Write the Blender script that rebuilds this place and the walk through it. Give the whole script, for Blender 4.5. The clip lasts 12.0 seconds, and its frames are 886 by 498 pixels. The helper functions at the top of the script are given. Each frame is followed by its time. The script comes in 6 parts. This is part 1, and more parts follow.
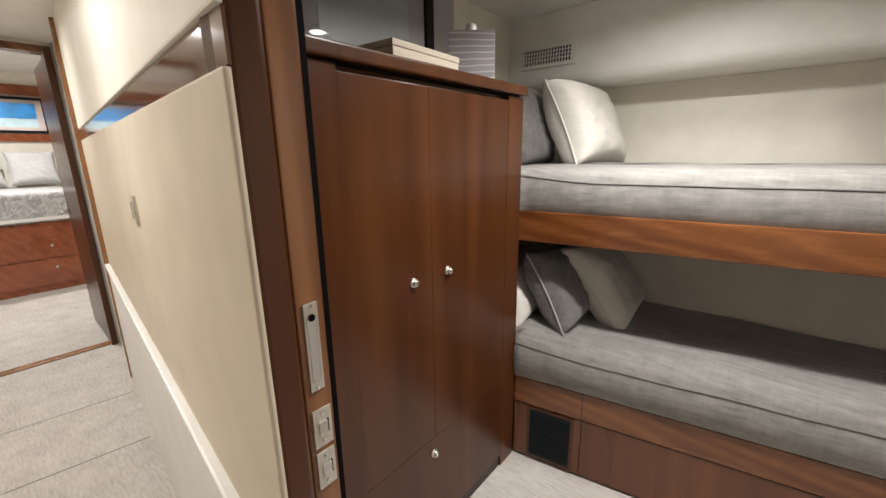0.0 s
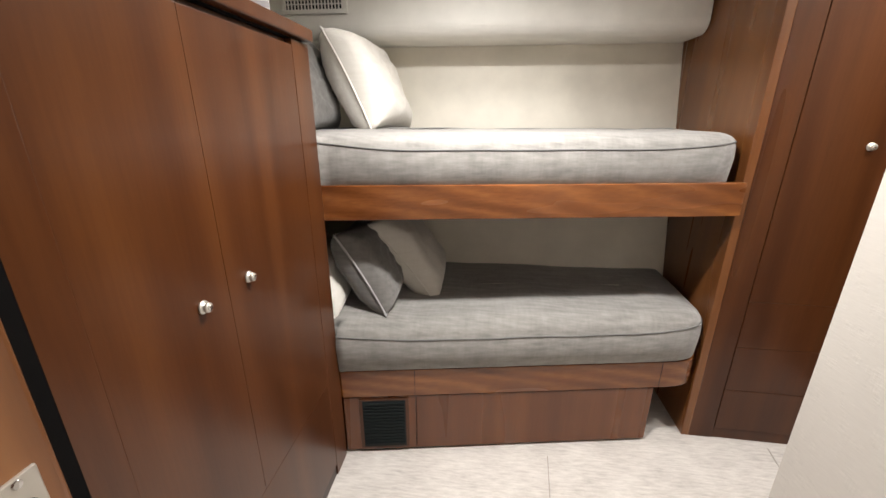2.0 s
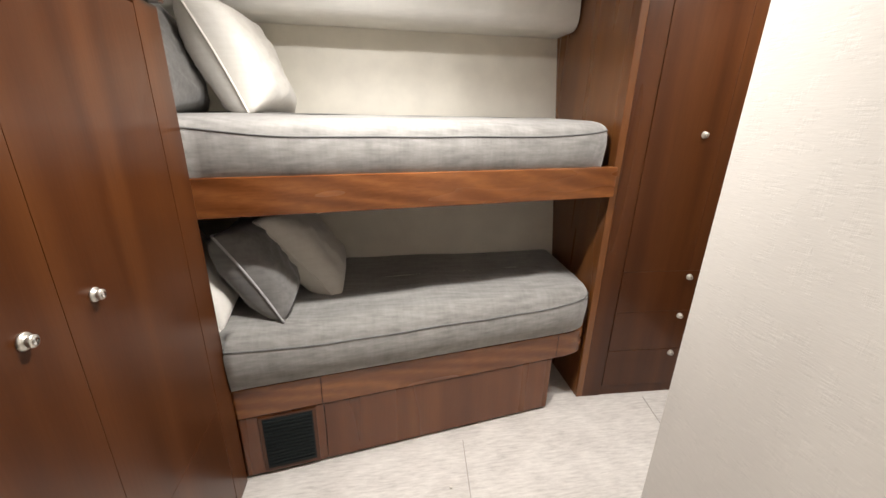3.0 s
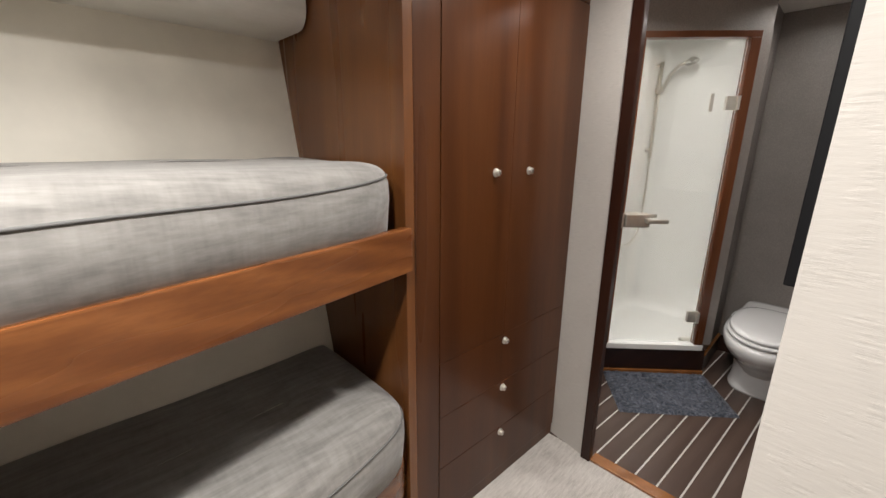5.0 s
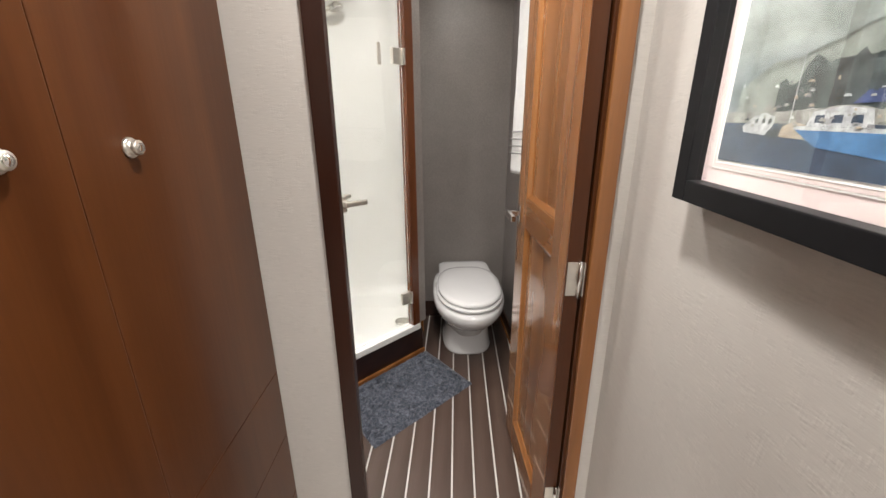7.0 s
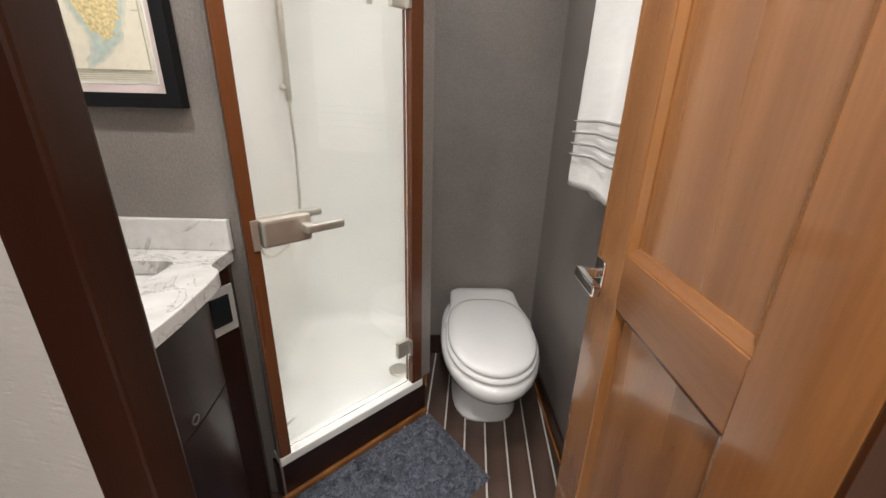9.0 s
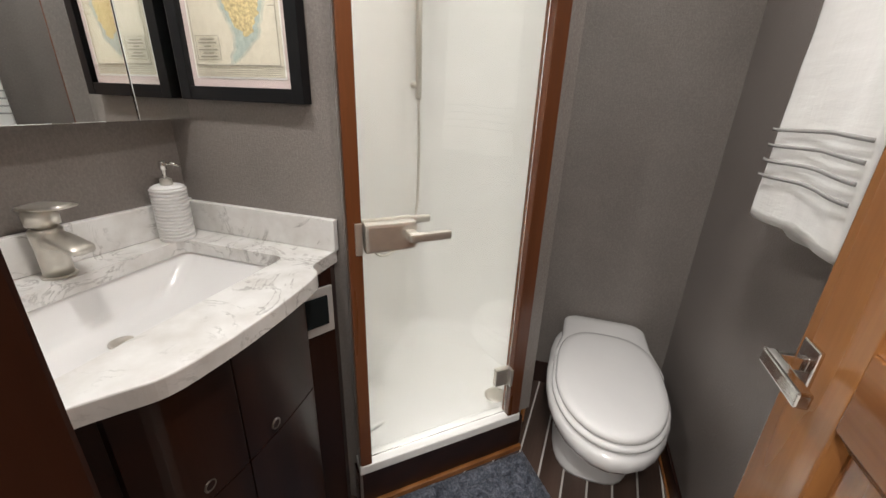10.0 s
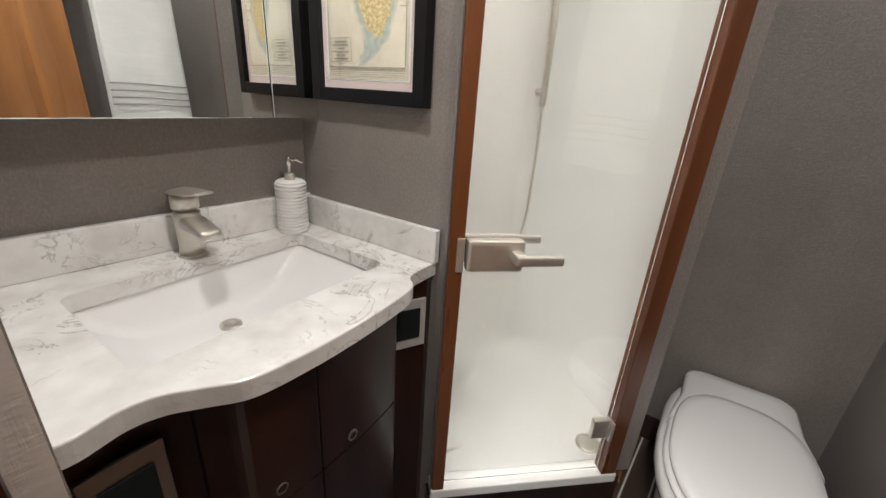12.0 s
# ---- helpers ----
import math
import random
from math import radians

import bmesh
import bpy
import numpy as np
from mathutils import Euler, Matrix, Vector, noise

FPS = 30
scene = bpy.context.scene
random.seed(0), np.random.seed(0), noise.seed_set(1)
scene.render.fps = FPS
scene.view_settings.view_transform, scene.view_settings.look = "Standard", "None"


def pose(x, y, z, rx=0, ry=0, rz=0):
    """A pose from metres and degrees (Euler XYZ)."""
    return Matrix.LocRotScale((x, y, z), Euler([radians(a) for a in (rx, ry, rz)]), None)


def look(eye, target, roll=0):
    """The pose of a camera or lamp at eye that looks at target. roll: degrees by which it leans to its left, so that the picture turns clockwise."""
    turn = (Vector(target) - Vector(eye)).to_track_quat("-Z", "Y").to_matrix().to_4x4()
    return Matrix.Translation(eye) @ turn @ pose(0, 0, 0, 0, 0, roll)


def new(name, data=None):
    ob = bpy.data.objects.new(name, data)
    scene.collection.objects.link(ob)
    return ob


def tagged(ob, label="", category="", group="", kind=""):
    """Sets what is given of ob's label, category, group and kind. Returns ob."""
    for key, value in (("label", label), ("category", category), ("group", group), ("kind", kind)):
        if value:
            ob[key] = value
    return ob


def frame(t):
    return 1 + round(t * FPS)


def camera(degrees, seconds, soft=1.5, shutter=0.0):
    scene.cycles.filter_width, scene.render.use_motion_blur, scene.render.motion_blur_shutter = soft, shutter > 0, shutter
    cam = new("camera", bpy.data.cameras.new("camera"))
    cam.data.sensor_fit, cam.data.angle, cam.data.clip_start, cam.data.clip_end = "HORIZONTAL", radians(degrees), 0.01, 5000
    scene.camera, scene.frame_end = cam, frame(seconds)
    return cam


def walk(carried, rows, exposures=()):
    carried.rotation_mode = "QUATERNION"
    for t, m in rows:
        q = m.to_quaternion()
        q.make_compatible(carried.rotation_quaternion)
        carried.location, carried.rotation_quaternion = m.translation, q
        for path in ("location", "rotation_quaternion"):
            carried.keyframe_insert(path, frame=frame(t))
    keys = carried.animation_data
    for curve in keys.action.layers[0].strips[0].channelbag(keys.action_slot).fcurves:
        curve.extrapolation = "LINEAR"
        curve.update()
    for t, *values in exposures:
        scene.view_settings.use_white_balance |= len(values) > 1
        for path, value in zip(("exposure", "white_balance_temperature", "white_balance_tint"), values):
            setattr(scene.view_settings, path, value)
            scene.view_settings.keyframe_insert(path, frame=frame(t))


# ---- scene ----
cam = camera(96.9, 12.0)
PATH = [
    (0, (0.1251, 0.4718, 1.4119), (-1.1220, 1.9592, 0.9299), -0.80),
    (0.5, (0.0520, 0.5475, 1.3942), (-0.9466, 2.1991, 0.8698), -0.67),
    (1, (-0.0222, 0.5862, 1.3980), (-0.7606, 2.3563, 0.8308), -0.60),
    (1.5, (-0.0779, 0.6046, 1.4000), (-0.5464, 2.4538, 0.7992), -0.28),
    (2, (-0.1020, 0.6108, 1.3982), (-0.3029, 2.4950, 0.7585), 0.13),
    (2.5, (-0.1169, 0.6104, 1.3820), (-0.0635, 2.4944, 0.7129), 0.64),
    (2.7, (-0.1231, 0.6147, 1.3770), (0.0267, 2.4893, 0.6960), 0.84),
    (4.3, (-0.0055, 1.1108, 1.3835), (0.9855, 2.7638, 0.8494), 2.02),
    (4.5, (0.0731, 1.1558, 1.3942), (1.1225, 2.7752, 0.8685), 1.35),
    (5, (0.1718, 1.3455, 1.3918), (1.5301, 2.7199, 0.8761), 0.40),
    (5.5, (0.3418, 1.5033, 1.3769), (1.9792, 2.5211, 0.8450), -0.53),
    (6, (0.5175, 1.6252, 1.3619), (2.3477, 2.1964, 0.7926), -0.49),
    (6.5, (0.6602, 1.7294, 1.3559), (2.5621, 1.8873, 0.7575), -0.47),
    (7, (0.8017, 1.7299, 1.3396), (2.6975, 1.6463, 0.7080), -0.31),
    (7.2, (0.8891, 1.7208, 1.3371), (2.7768, 1.5790, 0.6918), -0.10),
    (8.8, (1.4285, 1.7142, 1.3258), (3.2958, 1.6010, 0.6184), 1.28),
    (9, (1.4738, 1.7159, 1.3279), (3.3423, 1.6929, 0.6149), 1.51),
    (9.5, (1.5758, 1.7062, 1.3234), (3.4230, 1.9769, 0.6059), 1.58),
    (10, (1.6404, 1.7205, 1.3224), (3.4166, 2.2804, 0.5932), 2.02),
    (10.5, (1.6926, 1.7349, 1.3184), (3.3742, 2.5299, 0.5834), 2.72),
    (11, (1.7166, 1.7584, 1.3194), (3.3162, 2.7091, 0.5862), 3.75),
    (11.5, (1.7224, 1.7762, 1.3180), (3.2695, 2.8119, 0.5875), 4.26),
    (12, (1.7233, 1.7731, 1.3205), (3.2870, 2.7876, 0.5954), 3.78),
]
walk(cam, [(t, look(eye, target, roll)) for t, eye, target, roll in PATH],
     [(0, -0.30), (0.6, -0.20), (1.3, 0.00), (2.0, 0.16), (2.7, 0.14), (4.4, -0.42), (5.3, -0.10), (6.2, 0.20), (7.0, 0.22), (9.0, 0.05), (10.5, -0.08), (12.0, -0.14)])

# ---- world and light ----
world = bpy.data.worlds.new("world")
scene.world = world
world.use_nodes = True
world.node_tree.nodes["Background"].inputs[0].default_value = (0.9, 0.93, 1.0, 1)
world.node_tree.nodes["Background"].inputs[1].default_value = 0.0


def downlight_lamp(x, y, z, watts, size=0.09, spread=150, colour=(1.0, 0.97, 0.938)):
    data = bpy.data.lights.new("downlight_lamp", "AREA")
    data.shape, data.size, data.energy, data.color, data.spread = "DISK", size, watts, colour, radians(spread)
    ob = new("downlight_lamp", data)
    ob.location = (x, y, z)
    return ob


CEIL = 2.13
DOWNLIGHTS = [(0.02, 1.53, 22.5), (-0.18, 2.00, 8.5), (1.25, 1.70, 12.0),
              (2.05, 1.70, 6.6), (2.02, 2.34, 5.8), (2.92, 1.50, 2.4), (3.00, 2.12, 2.5),
              (-1.2, 0.25, 12.5), (-2.7, 0.40, 11.5), (1.2, -0.15, 4.5)]
FORWARD_LIGHTS = [(-4.5, 0.5, 26.0), (-6.0, 0.7, 28.0)]
for lx, ly, lw in DOWNLIGHTS:
    downlight_lamp(lx, ly, CEIL - 0.014, lw, spread=134 if lw == 22.5 else 160)
for lx, ly, lw in FORWARD_LIGHTS:
    downlight_lamp(lx, ly, 2.386, lw)


# ---- materials ----
def mat_base(name):
    m = bpy.data.materials.new(name)
    m.use_nodes = True
    return m, m.node_tree.nodes, m.node_tree.links, m.node_tree.nodes["Principled BSDF"]


def coords(n, l, scale=(1, 1, 1), rot=(0, 0, 0), kind="Object"):
    c = n.new("ShaderNodeTexCoord")
    mp = n.new("ShaderNodeMapping")
    mp.inputs["Scale"].default_value = scale
    mp.inputs["Rotation"].default_value = [radians(a) for a in rot]
    l.new(c.outputs[kind], mp.inputs["Vector"])
    return mp.outputs["Vector"]


def noise_of(n, l, vec, scale, detail=4, rough=0.55, distort=0.0):
    t = n.new("ShaderNodeTexNoise")
    t.inputs["Scale"].default_value, t.inputs["Detail"].default_value = scale, detail
    t.inputs["Roughness"].default_value, t.inputs["Distortion"].default_value = rough, distort
    l.new(vec, t.inputs["Vector"])
    return t.outputs["Fac"]


def ramp(n, l, fac, stops):
    r = n.new("ShaderNodeValToRGB")
    els = r.color_ramp.elements
    while len(els) < len(stops):
        els.new(0.5)
    for e, (p, c) in zip(els, stops):
        e.position, e.color = p, (*c, 1)
    l.new(fac, r.inputs["Fac"])
    return r.outputs["Color"]


def mixc(n, l, a, b, fac, mode="MIX"):
    m = n.new("ShaderNodeMix")
    m.data_type, m.blend_type = "RGBA", mode
    if isinstance(fac, (int, float)):
        m.inputs["Factor"].default_value = fac
    else:
        l.new(fac, m.inputs["Factor"])
    for sock, v in ((m.inputs["A"], a), (m.inputs["B"], b)):
        if isinstance(v, tuple):
            sock.default_value = (*v, 1)
        else:
            l.new(v, sock)
    return m.outputs["Result"]


def bump(n, l, bsdf, height, strength=0.2, dist=0.01):
    b = n.new("ShaderNodeBump")
    b.inputs["Strength"].default_value, b.inputs["Distance"].default_value = strength, dist
    l.new(height, b.inputs["Height"])
    l.new(b.outputs["Normal"], bsdf.inputs["Normal"])


def wood(name, dark, mid, light, axis="Z", rough=0.26, coat=0.28, ring=5.0, figure=0.35, streak=0.34):
    """Varnished cabinet wood; axis is the run of the grain."""
    m, n, l, p = mat_base(name)
    s = {"Z": (9, 9, 0.55), "X": (0.55, 9, 9), "Y": (9, 0.55, 9)}[axis]
    v = coords(n, l, s)
    broad = noise_of(n, l, v, 0.55, 3, 0.5, 0.9)
    fine = noise_of(n, l, coords(n, l, tuple(a * 14 for a in s)), 1.0, 3, 0.6)
    w = n.new("ShaderNodeTexWave")
    w.wave_type, w.bands_direction = "BANDS", "DIAGONAL"
    w.inputs["Scale"].default_value, w.inputs["Distortion"].default_value = ring * 0.12, 6.0
    w.inputs["Detail"].default_value, w.inputs["Detail Scale"].default_value = 2.0, 0.8
    l.new(v, w.inputs["Vector"])
    a = ramp(n, l, broad, [(0.30, dark), (0.52, mid), (0.75, light)])
    b = ramp(n, l, w.outputs["Fac"], [(0.0, dark), (0.6, mid), (1.0, light)])
    c = mixc(n, l, a, b, figure)
    d = ramp(n, l, fine, [(0.35, (0.72, 0.68, 0.66)), (0.62, (1.0, 1.0, 1.0))])
    l.new(mixc(n, l, c, d, streak, "MULTIPLY"), p.inputs["Base Color"])
    l.new(ramp(n, l, noise_of(n, l, v, 0.8, 2), [(0.2, (rough * 0.88,) * 3), (0.8, (rough * 1.15,) * 3)]), p.inputs["Roughness"])
    p.inputs["Coat Weight"].default_value, p.inputs["Coat Roughness"].default_value = coat, 0.12
    bump(n, l, p, fine, 0.06, 0.002)
    return m


def plain(name, colour, rough=0.5, metal=0.0, vary=0.06, scale=6.0, bumps=0.0, bscale=120.0, coat=0.0):
    m, n, l, p = mat_base(name)
    f = noise_of(n, l, coords(n, l), scale)
    lo = tuple(c * (1 - vary) for c in colour)
    hi = tuple(min(1, c * (1 + vary)) for c in colour)
    l.new(ramp(n, l, f, [(0.3, lo), (0.7, hi)]), p.inputs["Base Color"])
    p.inputs["Roughness"].default_value, p.inputs["Metallic"].default_value = rough, metal
    p.inputs["Coat Weight"].default_value = coat
    if bumps:
        bump(n, l, p, noise_of(n, l, coords(n, l), bscale, 3), bumps, 0.004)
    return m


def fabric(name, dark, light, weave=420.0, bumps=0.35, slub=True):
    """Woven upholstery with slubby short streaks along both threads."""
    m, n, l, p = mat_base(name)
    a = noise_of(n, l, coords(n, l, (8, 60, 60)), 1.0, 4, 0.6)
    b = noise_of(n, l, coords(n, l, (85, 14, 14)), 1.0, 3, 0.55)
    b = mixc(n, l, b, (0.5, 0.5, 0.5), 0.68)
    c = noise_of(n, l, coords(n, l), 11.0, 4, 0.6)
    f = n.new("ShaderNodeMath")
    f.operation = "ADD"
    l.new(a, f.inputs[0])
    l.new(b, f.inputs[1])
    g = n.new("ShaderNodeMath")
    g.operation = "MULTIPLY_ADD"
    l.new(c, g.inputs[0])
    g.inputs[1].default_value = 0.5
    l.new(f.outputs[0], g.inputs[2])
    h = n.new("ShaderNodeMath")
    h.operation = "MULTIPLY"
    h.inputs[1].default_value = 0.4
    l.new(g.outputs[0], h.inputs[0])
    l.new(ramp(n, l, h.outputs[0], [(0.33, dark), (0.66, light)] if slub else [(0.2, dark), (0.8, light)]), p.inputs["Base Color"])
    p.inputs["Roughness"].default_value = 0.9
    p.inputs["Sheen Weight"].default_value = 0.3
    bump(n, l, p, f.outputs[0], bumps, 0.003)
    return m


def tufted(name, dark, mid, light):
    """Deep cut pile brushed in soft patches."""
    m, n, l, p = mat_base(name)
    a = noise_of(n, l, coords(n, l), 36.0, 5, 0.65, 1.2)
    b = noise_of(n, l, coords(n, l), 150.0, 3, 0.6)
    f = mixc(n, l, a, b, 0.35)
    l.new(ramp(n, l, f, [(0.37, dark), (0.50, mid), (0.65, light)]), p.inputs["Base Color"])
    p.inputs["Roughness"].default_value, p.inputs["Sheen Weight"].default_value = 0.95, 0.3
    bump(n, l, p, f, 0.9, 0.008)
    return m


def wallpaper(name, colour, relief=0.5, rough=0.55, vary=0.1, sx=16.0):
    """Embossed vinyl wall covering with short horizontal strokes in patches."""
    m, n, l, p = mat_base(name)
    fine = noise_of(n, l, coords(n, l, (sx * 1.5, sx * 1.5, sx * 9)), 1.6, 3, 0.6)
    up = noise_of(n, l, coords(n, l, (sx * 9, sx * 9, sx)), 1.6, 3, 0.6)
    patch = noise_of(n, l, coords(n, l), 34.0, 3)
    msk = ramp(n, l, patch, [(0.50, (0, 0, 0)), (0.56, (1, 1, 1))])
    hgt = mixc(n, l, mixc(n, l, fine, (0.5, 0.5, 0.5), 0.75), mixc(n, l, fine, up, 0.25), msk)
    f = noise_of(n, l, coords(n, l), 5.0)
    lo = tuple(c * (1 - vary) for c in colour)
    col = ramp(n, l, hgt, [(0.35, lo), (0.6, colour)])
    l.new(mixc(n, l, col, ramp(n, l, f, [(0.3, (0.94, 0.94, 0.94)), (0.7, (1, 1, 1))]), 1.0, "MULTIPLY"), p.inputs["Base Color"])
    p.inputs["Roughness"].default_value = rough
    bump(n, l, p, hgt, relief, 0.004)
    return m


def grain_paper(name, colour):
    """Pebbled metallic-looking wall covering: fine raised grains with a dull sheen."""
    m, n, l, p = mat_base(name)
    g = noise_of(n, l, coords(n, l, (1, 1, 0.7)), 190.0, 3, 0.7)
    big = noise_of(n, l, coords(n, l), 6.0, 3)
    col = ramp(n, l, g, [(0.36, tuple(c * 0.90 for c in colour)), (0.52, colour), (0.66, tuple(c * 1.12 for c in colour))])
    l.new(mixc(n, l, col, ramp(n, l, big, [(0.3, (0.9, 0.9, 0.9)), (0.7, (1, 1, 1))]), 1.0, "MULTIPLY"), p.inputs["Base Color"])
    p.inputs["Roughness"].default_value = 0.34
    bump(n, l, p, g, 0.6, 0.003)
    return m


def carpet_mat():
    m, n, l, p = mat_base("carpet")
    a = noise_of(n, l, coords(n, l, (16, 95, 30)), 1.0, 5, 0.7)
    b = noise_of(n, l, coords(n, l), 7.0, 4)
    c = noise_of(n, l, coords(n, l), 420.0, 2)
    f = mixc(n, l, a, b, 0.35)
    col = ramp(n, l, f, [(0.34, (0.42, 0.385, 0.35)), (0.50, (0.56, 0.52, 0.48)), (0.66, (0.68, 0.64, 0.59))])
    l.new(mixc(n, l, col, ramp(n, l, c, [(0.3, (0.7, 0.7, 0.7)), (0.7, (1, 1, 1))]), 0.5, "MULTIPLY"), p.inputs["Base Color"])
    p.inputs["Roughness"].default_value = 0.97
    bump(n, l, p, mixc(n, l, c, a, 0.4), 0.6, 0.006)
    return m


def glass_mat(name="clear_glass", tint=(0.985, 0.99, 0.98), rough=0.0):
    m, n, l, p = mat_base(name)
    p.inputs["Base Color"].default_value = (*tint, 1)
    p.inputs["Transmission Weight"].default_value = 1.0
    p.inputs["Roughness"].default_value, p.inputs["IOR"].default_value = rough, 1.45
    return m


def mirror_mat():
    m, n, l, p = mat_base("mirror")
    p.inputs["Base Color"].default_value = (0.86, 0.89, 0.88, 1)
    p.inputs["Metallic"].default_value, p.inputs["Roughness"].default_value = 1.0, 0.015
    return m


def marble_mat():
    m, n, l, p = mat_base("white_quartz")
    v = coords(n, l)
    w = noise_of(n, l, v, 7.5, 8, 0.62, 1.6)
    vein = ramp(n, l, w, [(0.478, (1, 1, 1)), (0.497, (0.45, 0.44, 0.43)), (0.503, (0.45, 0.44, 0.43)), (0.522, (1, 1, 1))])
    gate = ramp(n, l, noise_of(n, l, v, 9.0, 3), [(0.46, (0, 0, 0)), (0.60, (1, 1, 1))])
    cloud = ramp(n, l, noise_of(n, l, v, 14.0, 5), [(0.3, (0.60, 0.58, 0.55)), (0.65, (0.75, 0.74, 0.72))])
    dark = mixc(n, l, (1, 1, 1), vein, gate)
    l.new(mixc(n, l, cloud, dark, 0.75, "MULTIPLY"), p.inputs["Base Color"])
    p.inputs["Roughness"].default_value = 0.16
    return m


def emit_mat(name, colour, strength):
    m, n, l, p = mat_base(name)
    p.inputs["Emission Color"].default_value, p.inputs["Emission Strength"].default_value = (*colour, 1), strength
    return m


WOOD = wood("cherry_wood", (0.0410, 0.0112, 0.0029), (0.0700, 0.0214, 0.0056), (0.1040, 0.0350, 0.0094), rough=0.30, coat=0.08, figure=0.16)
WOOD.node_tree.nodes["Principled BSDF"].inputs["Specular IOR Level"].default_value = 0.36
WOOD_WARM = wood("warm_cherry", (0.0960, 0.0285, 0.0090), (0.1330, 0.0425, 0.0135), (0.1740, 0.0610, 0.0200), rough=0.28, coat=0.15, figure=0.28)
# the locker cherry made brighter, with warm lamp light put into its colour
WOOD_SIDE_LIT = wood("lit_side_cherry", (0.125, 0.042, 0.0115), (0.172, 0.063, 0.0180), (0.228, 0.090, 0.027), rough=0.28, coat=0.15, figure=0.2)
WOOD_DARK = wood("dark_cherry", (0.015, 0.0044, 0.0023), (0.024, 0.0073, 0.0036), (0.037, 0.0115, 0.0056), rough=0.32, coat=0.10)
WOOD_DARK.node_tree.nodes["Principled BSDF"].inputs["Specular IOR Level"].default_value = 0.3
WOOD_X = wood("cherry_rail", (0.0920, 0.0262, 0.0068), (0.1780, 0.0590, 0.0165), (0.2750, 0.1010, 0.0300), "X", ring=9, figure=0.35, streak=0.6)
WOOD_GOLD = wood("golden_teak", (0.190, 0.071, 0.0205), (0.280, 0.112, 0.034), (0.36, 0.156, 0.052))
WOOD_GOLD.node_tree.nodes["Principled BSDF"].inputs["Coat Weight"].default_value = 0.7
WOOD_GOLD.node_tree.nodes["Principled BSDF"].inputs["Coat Roughness"].default_value = 0.05
WOOD_GOLD_X = wood("golden_teak_cross", (0.190, 0.071, 0.0205), (0.280, 0.112, 0.034), (0.36, 0.156, 0.052), "X")
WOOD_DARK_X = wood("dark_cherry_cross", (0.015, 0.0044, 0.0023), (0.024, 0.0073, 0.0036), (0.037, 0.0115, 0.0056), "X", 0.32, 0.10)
PLANK = wood("dark_plank", (0.050, 0.030, 0.022), (0.085, 0.053, 0.040), (0.12, 0.078, 0.060), "X", 0.34, 0.15)
WOOD_LEAF = wood("golden_teak_leaf", (0.125, 0.046, 0.0155), (0.215, 0.086, 0.030), (0.33, 0.145, 0.053), figure=0.55, ring=8)
STEEL = plain("satin_steel", (0.60, 0.59, 0.57), 0.38, 0.35, 0.05, 30)
DARK_NICKEL = plain("dark_nickel", (0.30, 0.27, 0.24), 0.35, 1.0)
HOLLY = plain("holly_strip", (0.62, 0.60, 0.56), 0.4)
CREAM = plain("cream_panel", (0.80, 0.75, 0.66), 0.5, bumps=0.02)
CREAM_WALL = plain("cream_vinyl", (0.83, 0.785, 0.69), 0.55, bumps=0.05, bscale=260)
CEILING = plain("ceiling_vinyl", (0.82, 0.80, 0.75), 0.55, bumps=0.03, bscale=200)
TAN = plain("tan_panel", (0.66, 0.57, 0.45), 0.5, bumps=0.02)
WHITE = plain("white_satin", (0.80, 0.78, 0.74), 0.35)
PAPER_BEIGE = wallpaper("beige_wallpaper", (0.575, 0.54, 0.497), 0.24, 0.40, 0.10, 17.0)
PAPER_GREY = grain_paper("grey_wallpaper", (0.238, 0.211, 0.194))
CARPET = carpet_mat()
MATTRESS = fabric("grey_velvet_weave", (0.125, 0.117, 0.109), (0.345, 0.328, 0.306), bumps=0.16)
PIPING = plain("dark_piping", (0.13, 0.127, 0.122), 0.85)
CUSHION_GREY = fabric("grey_cushion", (0.095, 0.089, 0.083), (0.19, 0.18, 0.168), bumps=0.12)
CUSHION_CREAM = fabric("cream_linen", (0.62, 0.585, 0.525), (0.73, 0.70, 0.65), bumps=0.22)
NICKEL = plain("brushed_nickel", (0.66, 0.63, 0.57), 0.34, 0.85, 0.05, 40)
CHROME = plain("chrome", (0.72, 0.71, 0.69), 0.12, 1.0, 0.02)
BLACK = plain("black_lacquer", (0.007, 0.007, 0.008), 0.5)
BLACK.node_tree.nodes["Principled BSDF"].inputs["Specular IOR Level"].default_value = 0.22
GRILLE = plain("black_grille", (0.008, 0.012, 0.013), 0.7)
GRILLE.node_tree.nodes["Principled BSDF"].inputs["Specular IOR Level"].default_value = 0.25
GAP = plain("shadow_gap", (0.004, 0.0035, 0.0035), 0.9)
GAP.node_tree.nodes["Principled BSDF"].inputs["Specular IOR Level"].default_value = 0.1
PORCELAIN = plain("porcelain", (0.78, 0.77, 0.76), 0.12, coat=0.6, vary=0.02)
SHOWER = plain("shower_gelcoat", (0.83, 0.826, 0.796), 0.22, vary=0.02, coat=0.3)
QUARTZ = marble_mat()
GLASS = glass_mat()
MIRROR = mirror_mat()
MATBOARD = plain("pink_matboard", (0.62, 0.51, 0.485), 0.8)
TOWEL = fabric("white_towel", (0.70, 0.69, 0.66), (0.86, 0.85, 0.83), bumps=0.5, slub=False)
STRIPE = plain("grey_stripe", (0.33, 0.32, 0.31), 0.9)
RUG = tufted("slate_rug", (0.036, 0.043, 0.060), (0.130, 0.145, 0.185), (0.33, 0.35, 0.41))
LAMP_GLOW = emit_mat("lamp_glow", (1.0, 0.94, 0.86), 14.0)


